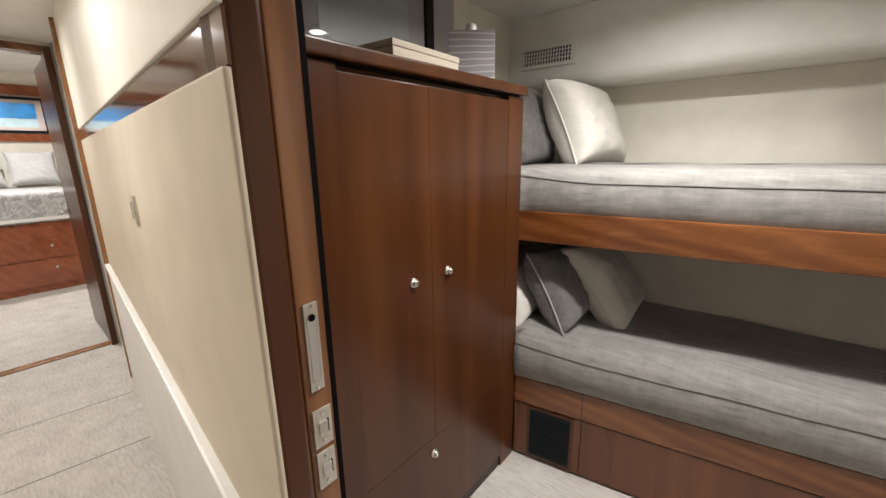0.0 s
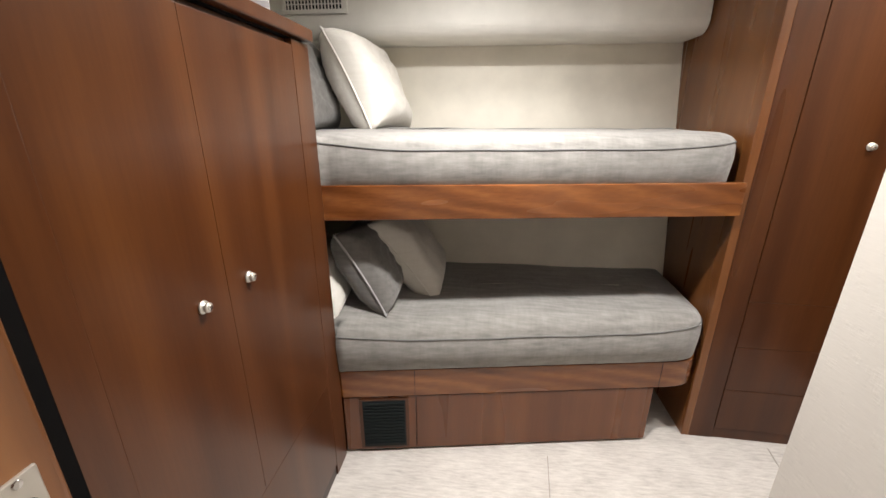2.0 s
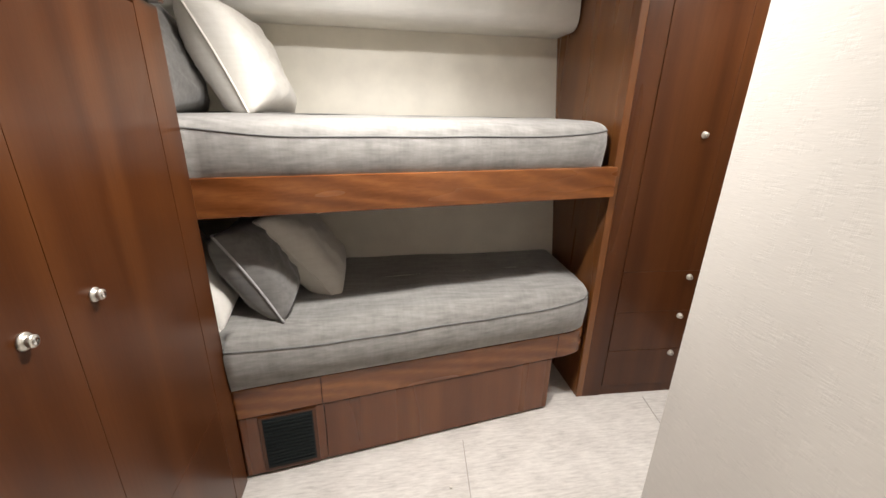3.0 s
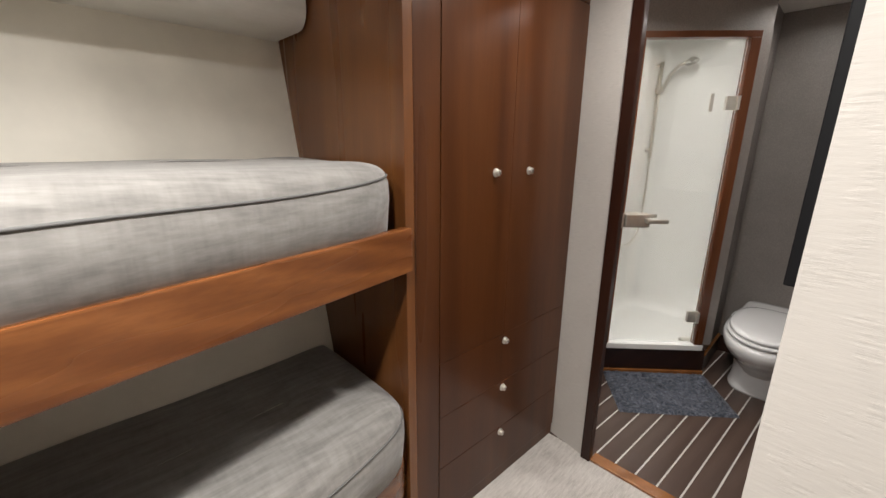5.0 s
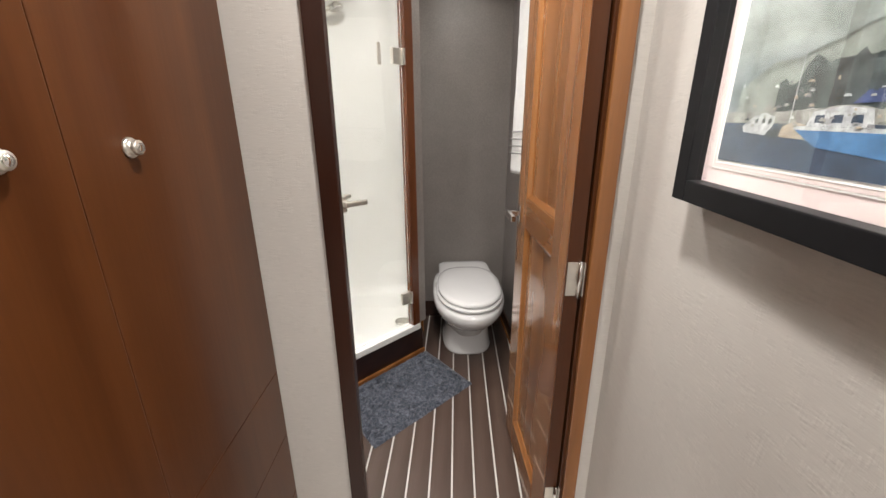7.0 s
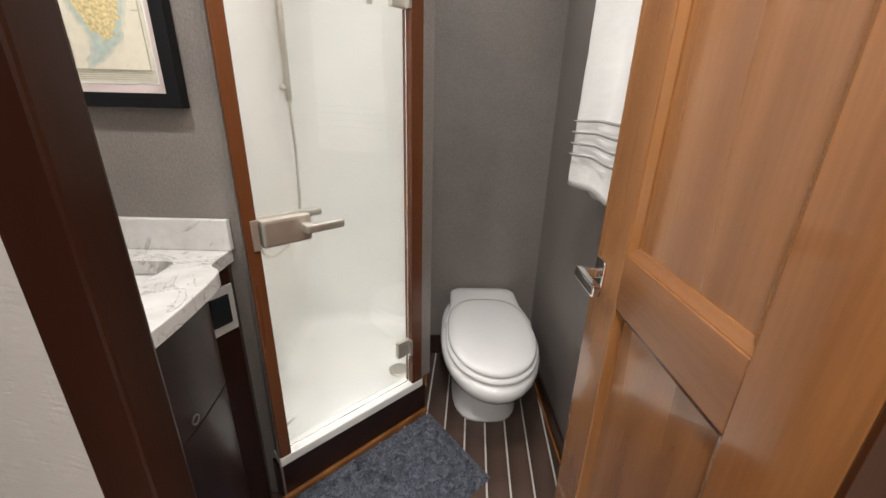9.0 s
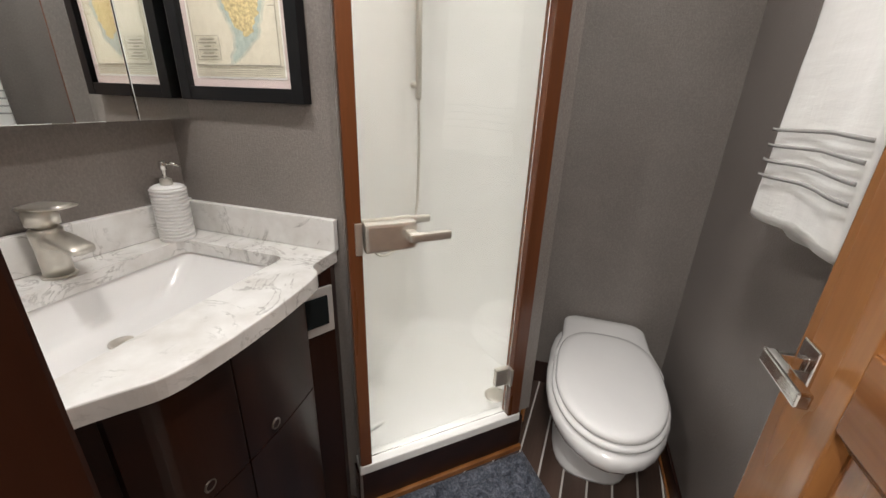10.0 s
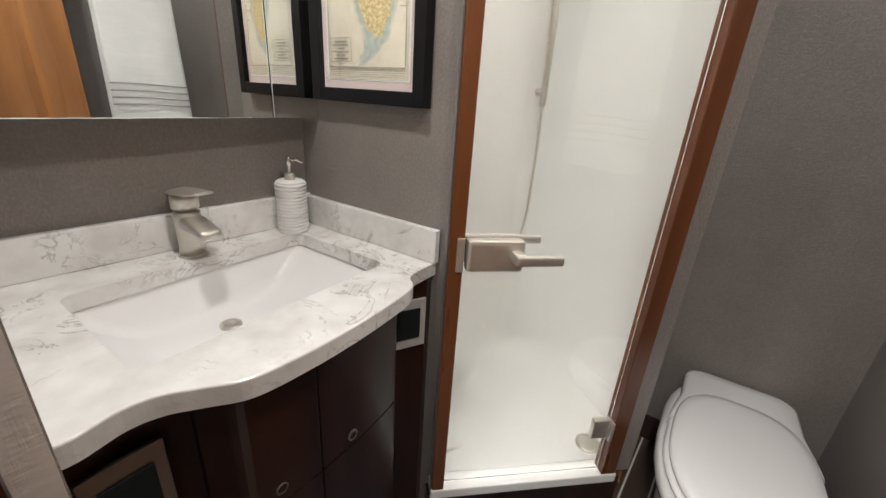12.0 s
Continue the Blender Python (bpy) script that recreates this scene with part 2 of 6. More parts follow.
# ---- builders ----
def origin_of(ob):
    v = Vector((0, 0, 0))
    while ob:
        v += ob.location
        ob = ob.parent
    return v


def part(name, bm, material, parent=None, label="", smooth=False):
    """Links a bmesh, modelled in world places, as one mesh under a thing or a part."""
    me = bpy.data.meshes.new(name)
    if parent is not None:
        bmesh.ops.translate(bm, verts=bm.verts, vec=-origin_of(parent))
    bm.to_mesh(me)
    bm.free()
    me.materials.append(material)
    if smooth:
        for f in me.polygons:
            f.use_smooth = True
    ob = new(name, me)
    if parent is not None:
        ob.parent = parent
    return tagged(ob, label)


def thing(name, at, label, category, group="", kind=""):
    e = new(name)
    e.location = at
    e.empty_display_size = 0.05
    return tagged(e, label, category, group, kind)


def setting(name, bm, material, label, category, smooth=False):
    return tagged(part(name, bm, material, None, label, smooth), "", category, "", "structure")


def soften(bm, r, seg=2):
    if r > 0:
        bmesh.ops.bevel(bm, geom=list(bm.edges), offset=r, segments=seg, profile=0.6, affect="EDGES")
    return bm


def prism(pts, z0, z1, r=0.0, seg=2):
    """An upright block on a plan outline."""
    bm = bmesh.new()
    lo = [bm.verts.new((x, y, z0)) for x, y in pts]
    hi = [bm.verts.new((x, y, z1)) for x, y in pts]
    k = len(pts)
    bm.faces.new(lo[::-1])
    bm.faces.new(hi)
    for i in range(k):
        j = (i + 1) % k
        bm.faces.new((lo[i], lo[j], hi[j], hi[i]))
    bmesh.ops.recalc_face_normals(bm, faces=bm.faces)
    return soften(bm, r, seg)


def box(x0, x1, y0, y1, z0, z1, r=0.0, seg=2):
    return prism([(x0, y0), (x1, y0), (x1, y1), (x0, y1)], z0, z1, r, seg)


def slab(p, q, thick, z0, z1, r=0.0, side=1):
    """An upright board along the plan line p to q, thickened to its left (side 1) or right (-1)."""
    d = Vector((q[0] - p[0], q[1] - p[1])).normalized()
    o = Vector((-d.y, d.x)) * thick * side
    return prism([p, q, (q[0] + o.x, q[1] + o.y), (p[0] + o.x, p[1] + o.y)], z0, z1, r)


def join(*bms):
    out = bmesh.new()
    for b in bms:
        tmp = bpy.data.meshes.new("tmp")
        b.to_mesh(tmp)
        b.free()
        out.from_mesh(tmp)
        bpy.data.meshes.remove(tmp)
    return out


def moved(bm, m):
    bmesh.ops.transform(bm, matrix=m, verts=bm.verts)
    return bm


def lathe(profile, steps=24, at=(0, 0, 0), turn=None):
    """A turned solid from (radius, height) pairs."""
    bm = bmesh.new()
    rings = []
    for r, z in profile:
        rings.append([bm.verts.new((max(r, 1e-4) * math.cos(2 * math.pi * i / steps), max(r, 1e-4) * math.sin(2 * math.pi * i / steps), z)) for i in range(steps)])
    for a, b in zip(rings, rings[1:]):
        for i in range(steps):
            j = (i + 1) % steps
            bm.faces.new((a[i], a[j], b[j], b[i]))
    bm.faces.new(rings[0][::-1])
    bm.faces.new(rings[-1])
    bmesh.ops.recalc_face_normals(bm, faces=bm.faces)
    if turn is not None:
        moved(bm, turn)
    return moved(bm, Matrix.Translation(at))


def tube(pts, r, steps=10, closed=False):
    """A round bar along a line of points."""
    bm = bmesh.new()
    pts = [Vector(p) for p in pts]
    rings, up = [], Vector((0.13, 0.21, 0.97))
    k = len(pts)
    for i, p in enumerate(pts):
        d = (pts[(i + 1) % k] - pts[i - 1]) if closed else (pts[min(i + 1, k - 1)] - pts[max(i - 1, 0)])
        d.normalize()
        a = d.cross(up)
        if a.length < 1e-3:
            a = d.cross(Vector((1, 0, 0)))
        a.normalize()
        b = d.cross(a)
        rings.append([bm.verts.new(p + r * (a * math.cos(2 * math.pi * s / steps) + b * math.sin(2 * math.pi * s / steps))) for s in range(steps)])
    pairs = list(zip(rings, rings[1:])) + ([(rings[-1], rings[0])] if closed else [])
    for a, b in pairs:
        for s in range(steps):
            t = (s + 1) % steps
            bm.faces.new((a[s], a[t], b[t], b[s]))
    if not closed:
        bm.faces.new(rings[0][::-1])
        bm.faces.new(rings[-1])
    bmesh.ops.recalc_face_normals(bm, faces=bm.faces)
    return bm


def lerp(a, b, t):
    return a + (b - a) * t


# ---- the plan ----
# the hall and the picture wall stand a few degrees off the cabin's axes
SKEW = -0.104
def hall_y(x):
    return 0.662 + SKEW * (x + 0.325)
def pic_y(x):
    return 1.358 - 0.0947 * (x - 0.57)
WARD_X = -0.66          # face of the hanging locker by the door
BUNK_A, BUNK_B = (-0.66, 1.902), (0.86, 2.148)   # line of the bunk fronts
def bunk_y(x):
    return lerp(BUNK_A[1], BUNK_B[1], (x - BUNK_A[0]) / (BUNK_B[0] - BUNK_A[0]))
BULK_X = 1.70           # bulkhead of the washroom
SH_A, SH_B = (2.443, 2.224), (2.870, 1.761)       # foot of the shower front

# ---- floor ----
setting("floor", box(-8.2, 1.72, -0.75, 3.2, -0.08, 0.0), CARPET, "pale grey-beige cut-pile carpet with fine streaks", "carpet")
setting("floor_washroom", box(1.721, 3.7, 0.9, 3.2, -0.08, -0.0065), GAP, "dark sub-floor under the washroom planks", "floor")

# ---- ceiling ----
setting("ceiling", box(-3.70, 3.7, -0.75, 3.3, CEIL, CEIL + 0.08), CEILING, "cream padded vinyl ceiling", "ceiling")

# ---- walls of the bunk cabin ----
def sloped_wall(x0, x1, y_lo, y_hi, z0, z1, thick):
    bm = bmesh.new()
    a = [bm.verts.new(v) for v in ((x0, y_lo, z0), (x1, y_lo, z0), (x1, y_hi, z1), (x0, y_hi, z1))]
    b = [bm.verts.new(v) for v in ((x0, y_hi + thick, z0), (x1, y_hi + thick, z0), (x1, y_hi + thick, z1), (x0, y_hi + thick, z1))]
    bm.faces.new(a)
    bm.faces.new(b[::-1])
    for i in range(4):
        j = (i + 1) % 4
        bm.faces.new((a[j], a[i], b[i], b[j]))
    bmesh.ops.recalc_face_normals(bm, faces=bm.faces)
    return bm
setting("wall_north", sloped_wall(-1.5, 1.72, 2.51, 2.97, 0, CEIL, 0.08), CREAM_WALL, "cream vinyl hull side behind the bunks", "wall")
setting("wall_west", box(-1.25, -1.17, 0.79, 3.1, 0, CEIL), CREAM_WALL, "cream vinyl wall behind the locker", "wall")

# soffit over the bunks with a rounded lower edge
def soffit():
    prof = [(2.93, 1.745)]
    for i in range(9):
        a = math.pi / 2 * i / 8
        prof.append((2.64 + 0.06 - 0.06 * math.sin(a), 1.745 + 0.06 - 0.06 * math.cos(a)))
    prof += [(2.655, CEIL - 0.001), (3.0, CEIL - 0.001), (3.0, 1.745)]
    bm = bmesh.new()
    ends = [[bm.verts.new((x, y, z)) for y, z in prof] for x in (-1.169, 0.838)]
    bm.faces.new(ends[0])
    bm.faces.new(ends[1][::-1])
    k = len(prof)
    for i in range(k):
        j = (i + 1) % k
        bm.faces.new((ends[0][i], ends[0][j], ends[1][j], ends[1][i]))
    bmesh.ops.recalc_face_normals(bm, faces=bm.faces)
    return bm
setting("soffit", soffit(), CEILING, "cream padded soffit box above the upper bunk", "soffit")

# ---- hall walls ----
def hall_pt(x):
    return (x, hall_y(x))
setting("wall_hall", slab((-0.402, hall_y(-0.402) + 0.012), (-2.93, hall_y(-2.93) + 0.012), 0.05, 0, CEIL, 0, -1), CREAM, "cream hall wall core", "wall")
setting("wall_hall_south", slab((1.7, -0.62), (-3.6, -0.08), 0.06, 0, CEIL, 0, 1), CREAM, "cream hall wall", "wall")
setting("wall_hall_end", box(1.71, 1.78, -0.75, 1.27, 0, CEIL), CREAM, "cream wall closing the hall", "wall")

# block between hall and washroom, papered
setting("wall_picture", prism([(0.57, 1.358), (BULK_X, pic_y(BULK_X)), (BULK_X, pic_y(BULK_X) - 0.08), (0.64, 1.27), (0.64, hall_y(0.64)), (0.57, hall_y(0.57))], 0, CEIL), PAPER_BEIGE, "beige embossed wallpaper on the cabin partition", "wall")

# washroom bulkhead, in pieces round the doorway
DOOR_TOP = 2.03
setting("wall_bulkhead_a", prism([(1.703, 1.9675), (1.735, 2.146), (1.735, 2.92), (1.7365, 2.92), (1.7365, 1.9675)], 0, CEIL), PAPER_BEIGE, "beige papered bulkhead beside the locker", "wall")
setting("wall_bulkhead_b", box(BULK_X, BULK_X + 0.036, 1.0, 1.29, 0, CEIL), PAPER_BEIGE, "beige papered bulkhead by the hinges", "wall")
setting("wall_bulkhead_top", box(BULK_X, BULK_X + 0.036, 1.2901, 1.9674, DOOR_TOP, CEIL), PAPER_BEIGE, "beige papered strip over the washroom door", "wall")

# ---- washroom walls ----
def vanity_y(x):
    """Back wall of the vanity, which follows the hull."""
    return 2.776 + 0.095 * (2.478 - x)
setting("wall_mirror", prism([(1.737, vanity_y(1.737)), (2.478, 2.776), (2.478, 2.92), (1.737, 2.92)], 0, CEIL), PAPER_GREY, "grey-brown textured wallpaper above the vanity", "wall")
setting("wall_map", prism([(2.478, 2.256), (2.441, 2.2275), (2.480, 2.2275), (2.534, 2.29), (2.534, 2.92), (2.4785, 2.92)], 0, CEIL), PAPER_GREY, "grey-brown textured wallpaper beside the shower", "wall")
setting("wall_toilet", box(3.33, 3.40, 1.1, 1.80, 0, CEIL), PAPER_GREY, "grey-brown textured wallpaper behind the toilet", "wall")
setting("wall_towel", box(1.737, 3.40, 1.12, 1.205, 0, CEIL), PAPER_GREY, "grey-brown textured wallpaper behind the towel", "wall")
setting("wall_shower_return", box(2.90, 3.33, 1.775, 1.80, 0, CEIL), PAPER_GREY, "grey-brown textured return beside the shower", "wall")

# closing shell
setting("wall_shell_east", box(3.62, 3.70, 1.0, 3.2, 0, CEIL), CREAM, "plain closing wall", "wall")
setting("wall_shell_north", box(1.73, 3.70, 2.925, 3.0, 0, CEIL), CREAM, "plain closing wall", "wall")

setting("wall_bulkhead_liner", box(1.7366, 1.7373, 1.968, 2.843, 0, CEIL - 0.003), PAPER_GREY, "grey-brown wallpaper on the washroom side of the bulkhead", "wall")

# ---- helpers for furniture ----
def knob(parent, at, facing):
    """A push-button locker knob on a ring, facing a plan direction."""
    d = Vector((facing[0], facing[1], 0)).normalized()
    turn = d.to_track_quat("Z", "Y").to_matrix().to_4x4()
    k = part("knob", lathe([(0.0145, 0), (0.0145, 0.003), (0.012, 0.005), (0.008, 0.006), (0.008, 0.008), (0.0105, 0.0095), (0.0105, 0.0145), (0.009, 0.016), (0.0, 0.016)], 20, at, turn), NICKEL, parent, "round brushed-nickel push knob", True)
    part("button", lathe([(0.0065, 0.0162), (0.006, 0.0180), (0.0, 0.0185)], 16, at, turn), CHROME, k, "", True)
    return k


def board(p, q, z0, z1, out, thick=0.018, r=0.0025):
    """A panel on a plan line, proud of it by out."""
    d = Vector((q[0] - p[0], q[1] - p[1])).normalized()
    o = Vector((d.y, -d.x)) * out
    return slab((p[0] + o.x, p[1] + o.y), (q[0] + o.x, q[1] + o.y), thick, z0, z1, r, 1)


# ---- hanging locker by the door ----
def door_locker():
    t = thing("hanging_locker", (-0.9, 1.4, 0), "glossy cherry-wood hanging locker with two doors and a bottom drawer", "locker")
    y0, y1 = 0.93, 1.902
    part("carcass", box(-1.165, WARD_X - 0.022, y0, y1 - 0.002, 0, 1.606), WOOD, t)
    part("stile", box(WARD_X - 0.022, WARD_X, y0, 1.046, 0, 1.606, 0.001), WOOD, t)
    part("stile", box(WARD_X - 0.022, WARD_X, 1.795, y1, 0, 1.606, 0.001), WOOD, t)
    part("plinth", box(WARD_X - 0.022, WARD_X - 0.006, 1.048, 1.793, 0, 0.05), WOOD_DARK, t)
    part("door", box(WARD_X - 0.021, WARD_X - 0.001, 1.0465, 1.3545, 0.4416, 1.590, 0.001), WOOD, t)
    part("door", box(WARD_X - 0.021, WARD_X - 0.001, 1.3555, 1.7945, 0.4416, 1.590, 0.001), WOOD, t)
    part("drawer", box(WARD_X - 0.021, WARD_X - 0.001, 1.0465, 1.7945, 0.053, 0.4404, 0.001), WOOD, t)
    for y, z in ((1.270, 1.031), (1.431, 1.031), (1.345, 0.378)):
        knob(t, (WARD_X - 0.001, y, z), (1, 0))
    part("top", box(-1.168, WARD_X + 0.018, y0, y1 + 0.006, 1.612, 1.647, 0.006, 3), WOOD, t)
    part("shadow_gap", box(-1.16, WARD_X - 0.012, y0, y1 - 0.01, 1.606, 1.612), GAP, t)
door_locker()


# ---- pocket door and its jamb ----
def pocket_jamb():
    j = setting("door_frame_cabin", join(box(-0.40, -0.334, 0.6735, 0.7155, 0, CEIL - 0.002, 0.006), box(-0.45, -0.395, 0.7156, 0.729, 0, CEIL - 0.002)), WOOD, "dark cherry door frame of the bunk cabin", "door frame")
    part("slot", box(-0.80, -0.372, 0.7765, 0.791, 0, CEIL - 0.002), GAP, j)
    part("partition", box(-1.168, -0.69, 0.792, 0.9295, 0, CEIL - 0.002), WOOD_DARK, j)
pocket_jamb()


def pocket_door():
    t = thing("pocket_door", (-0.6, 0.755, 0), "golden teak pocket door slid open into the wall", "door")
    part("leaf", box(-0.80, -0.362, 0.730, 0.776, 0.006, 2.03, 0.004, 3), WOOD_LEAF, t)
    pull = part("pull_plate", box(-0.3625, -0.3595, 0.7405, 0.7635, 1.064, 1.204, 0.001), NICKEL, t, "long brushed-nickel edge pull")
    part("recess", box(-0.3594, -0.3588, 0.745, 0.759, 1.078, 1.178, 0.0002), CHROME, pull)
    part("finger_slot", lathe([(0.0055, 0), (0.0055, 0.001), (0.0, 0.001)], 16, (-0.3588, 0.752, 1.182), pose(0, 0, 0, 0, 90, 0)), GAP, pull)
    for z in (1.194 + 0.006, 1.068):
        part("screw", lathe([(0.003, 0), (0.0025, 0.001), (0, 0.0012)], 10, (-0.3594, 0.752, z), pose(0, 0, 0, 0, 90, 0)), CHROME, pull)
    for z0, z1 in ((0.965, 1.031), (0.889, 0.955)):
        s = part("strike_plate", box(-0.3625, -0.3595, 0.738, 0.770, z0, z1, 0.001), NICKEL, t, "brushed-nickel latch plate")
        zc = (z0 + z1) / 2
        part("latch", box(-0.3594, -0.357, 0.746, 0.761, zc - 0.011, zc + 0.011, 0.0006), CHROME, s)
        part("slot", box(-0.3594, -0.3589, 0.761, 0.764, zc - 0.012, zc + 0.012), GAP, s)
        for z in (z0 + 0.009, z1 - 0.009):
            part("screw", lathe([(0.004, 0), (0.0035, 0.001), (0, 0.0014)], 10, (-0.3594, 0.754, z), pose(0, 0, 0, 0, 90, 0)), CHROME, s)
pocket_door()


# ---- hall wall panels ----
def hall_panels():
    def strip(name, z0, z1, x0, x1, thick, mat, label, cat, r=0.003):
        return setting(name, slab((x0, hall_y(x0) + 0.011), (x1, hall_y(x1) + 0.011), thick, z0, z1, r, 1), mat, label, cat)
    strip("panel_hall_upper", 1.560, CEIL - 0.002, -0.3285, -2.93, 0.011, CREAM, "cream padded upper wall panel in the hall", "wall panel", 0.004)
    strip("panel_hall_lower", 0.775, 1.502, -0.3285, -2.93, 0.010, TAN, "tan padded wall panel in the hall", "wall panel", 0.004)
    strip("trim_hall", 1.503, 1.559, -0.3285, -2.93, 0.004, WOOD_POLISH, "high-gloss cherry trim strip along the hall wall", "trim", 0)
    strip("wainscot_hall", 0, 0.752, -0.3285, -2.93, 0.022, WHITE, "cream wainscot panel along the hall floor", "wainscot", 0.003)
    strip("trim_wainscot", 0.752, 0.776, -0.3285, -2.93, 0.032, WHITE, "white rounded cap on the wainscot", "trim", 0.006)
    x0, x1 = -2.93, -2.985
    strip("trim_hall_end", 0, CEIL - 0.002, x0, x1, 0.03, WOOD_GOLD, "golden teak edge trim at the hall door", "trim", 0.004)
    strip("wall_hall_far", 0, CEIL - 0.002, -2.986, -3.58, 0.012, WHITE, "cream wall beside the forward door", "wall", 0)
WOOD_POLISH = wood("polished_cherry", (0.10, 0.045, 0.028), (0.15, 0.07, 0.045), (0.20, 0.10, 0.066), "X", 0.05, 1.0)
hall_panels()


def light_switch():
    t = thing("light_switch", (-1.195, hall_y(-1.195), 1.268), "small nickel rocker switch on the hall wall", "switch")
    x0, x1 = -1.175, -1.215
    p = part("plate", slab((x0, hall_y(x0) + 0.001), (x1, hall_y(x1) + 0.001), 0.006, 1.226, 1.310, 0.0015, 1), NICKEL, t)
    x0, x1 = -1.187, -1.203
    part("rocker", slab((x0, hall_y(x0) - 0.005), (x1, hall_y(x1) - 0.005), 0.005, 1.244, 1.292, 0.001, 1), CHROME, t)
light_switch()


# ---- lower bunk ----
def bunk_outline(x_end, back, corner, steps=10, out=0.0, left=-1.16):
    """Plan of a berth: slanted front and a rounded corner at the inner end."""
    d = Vector((BUNK_B[0] - BUNK_A[0], BUNK_B[1] - BUNK_A[1])).normalized()
    o = Vector((d.y, -d.x)) * out
    if left < -0.7:
        pts = [(left, back), (left, 1.906), (-0.66, 1.906)]
        left = -0.655
        pts.append((left, bunk_y(left) + o.y))
    else:
        pts = [(left, back), (left, bunk_y(left) + o.y)]
    xs = x_end - corner
    c0, c1, c2 = Vector((xs, bunk_y(xs) + o.y)), Vector((x_end, bunk_y(x_end) + o.y)), Vector((x_end, bunk_y(x_end) + corner))
    n = 8
    for i in range(1, n):
        x = lerp(left, xs, i / n)
        pts.append((x, bunk_y(x) + o.y))
    for i in range(steps + 1):
        t = i / steps
        w = (1 - t) ** 2 + 3.2 * t * (1 - t) + t * t
        p = (c0 * (1 - t) ** 2 + c1 * 3.2 * t * (1 - t) + c2 * t * t) / w
        pts.append((p.x, p.y))
    pts.append((x_end, back))
    return pts


def lower_bunk():
    t = thing("lower_bunk_base", (0, 2.2, 0), "cherry-wood bunk base with a curved end and air grille", "bunk")
    part("body", prism([(-1.165, 1.93), (-0.66, bunk_y(-0.66) + 0.02), (0.655, bunk_y(0.655) + 0.02), (0.72, 2.46), (-1.165, 2.46)], 0, 0.29), WOOD, t)
    def front(x0, x1, z0, z1, thick, out, mat, name, label="", r=0.002):
        return part(name, board((x0, bunk_y(x0) + 0.02), (x1, bunk_y(x1) + 0.02), z0, z1, out, thick, r), mat, t, label)
    front(-0.36, 0.655, 0.012, 0.286, 0.012, 0.014, WOOD_WARM, "front_panel")
    front(-0.659, -0.363, 0.012, 0.286, 0.012, 0.014, WOOD_WARM, "front_panel")
    # apron with the rounded end
    outer = bunk_outline(0.8455, 2.46, 0.15, 12, 0.0)
    part("apron", prism(outer, 0.292, 0.418, 0.003), WOOD_X, t, "curved cherry-wood apron")
    part("joint", slab((-0.362, bunk_y(-0.362) - 0.0008), (-0.360, bunk_y(-0.36) - 0.0008), 0.003, 0.293, 0.417, 0, 1), GAP, t)
    part("joint", slab((0.672, bunk_y(0.672) - 0.0008), (0.674, bunk_y(0.674) - 0.0008), 0.003, 0.293, 0.417, 0, 1), GAP, t)
    g = front(-0.597, -0.392, 0.022, 0.280, 0.008, 0.019, WOOD, "grille_frame")
    gr = part("grille", board((-0.583, bunk_y(-0.583) + 0.02), (-0.405, bunk_y(-0.405) + 0.02), 0.034, 0.270, 0.021, 0.004, 0.001), GRILLE, t, "black louvred air grille")
    for i in range(14):
        z = 0.045 + i * 0.016
        part("louvre", board((-0.578, bunk_y(-0.578) + 0.02), (-0.41, bunk_y(-0.41) + 0.02), z, z + 0.008, 0.025, 0.005, 0.001), GRILLE, gr)
lower_bunk()


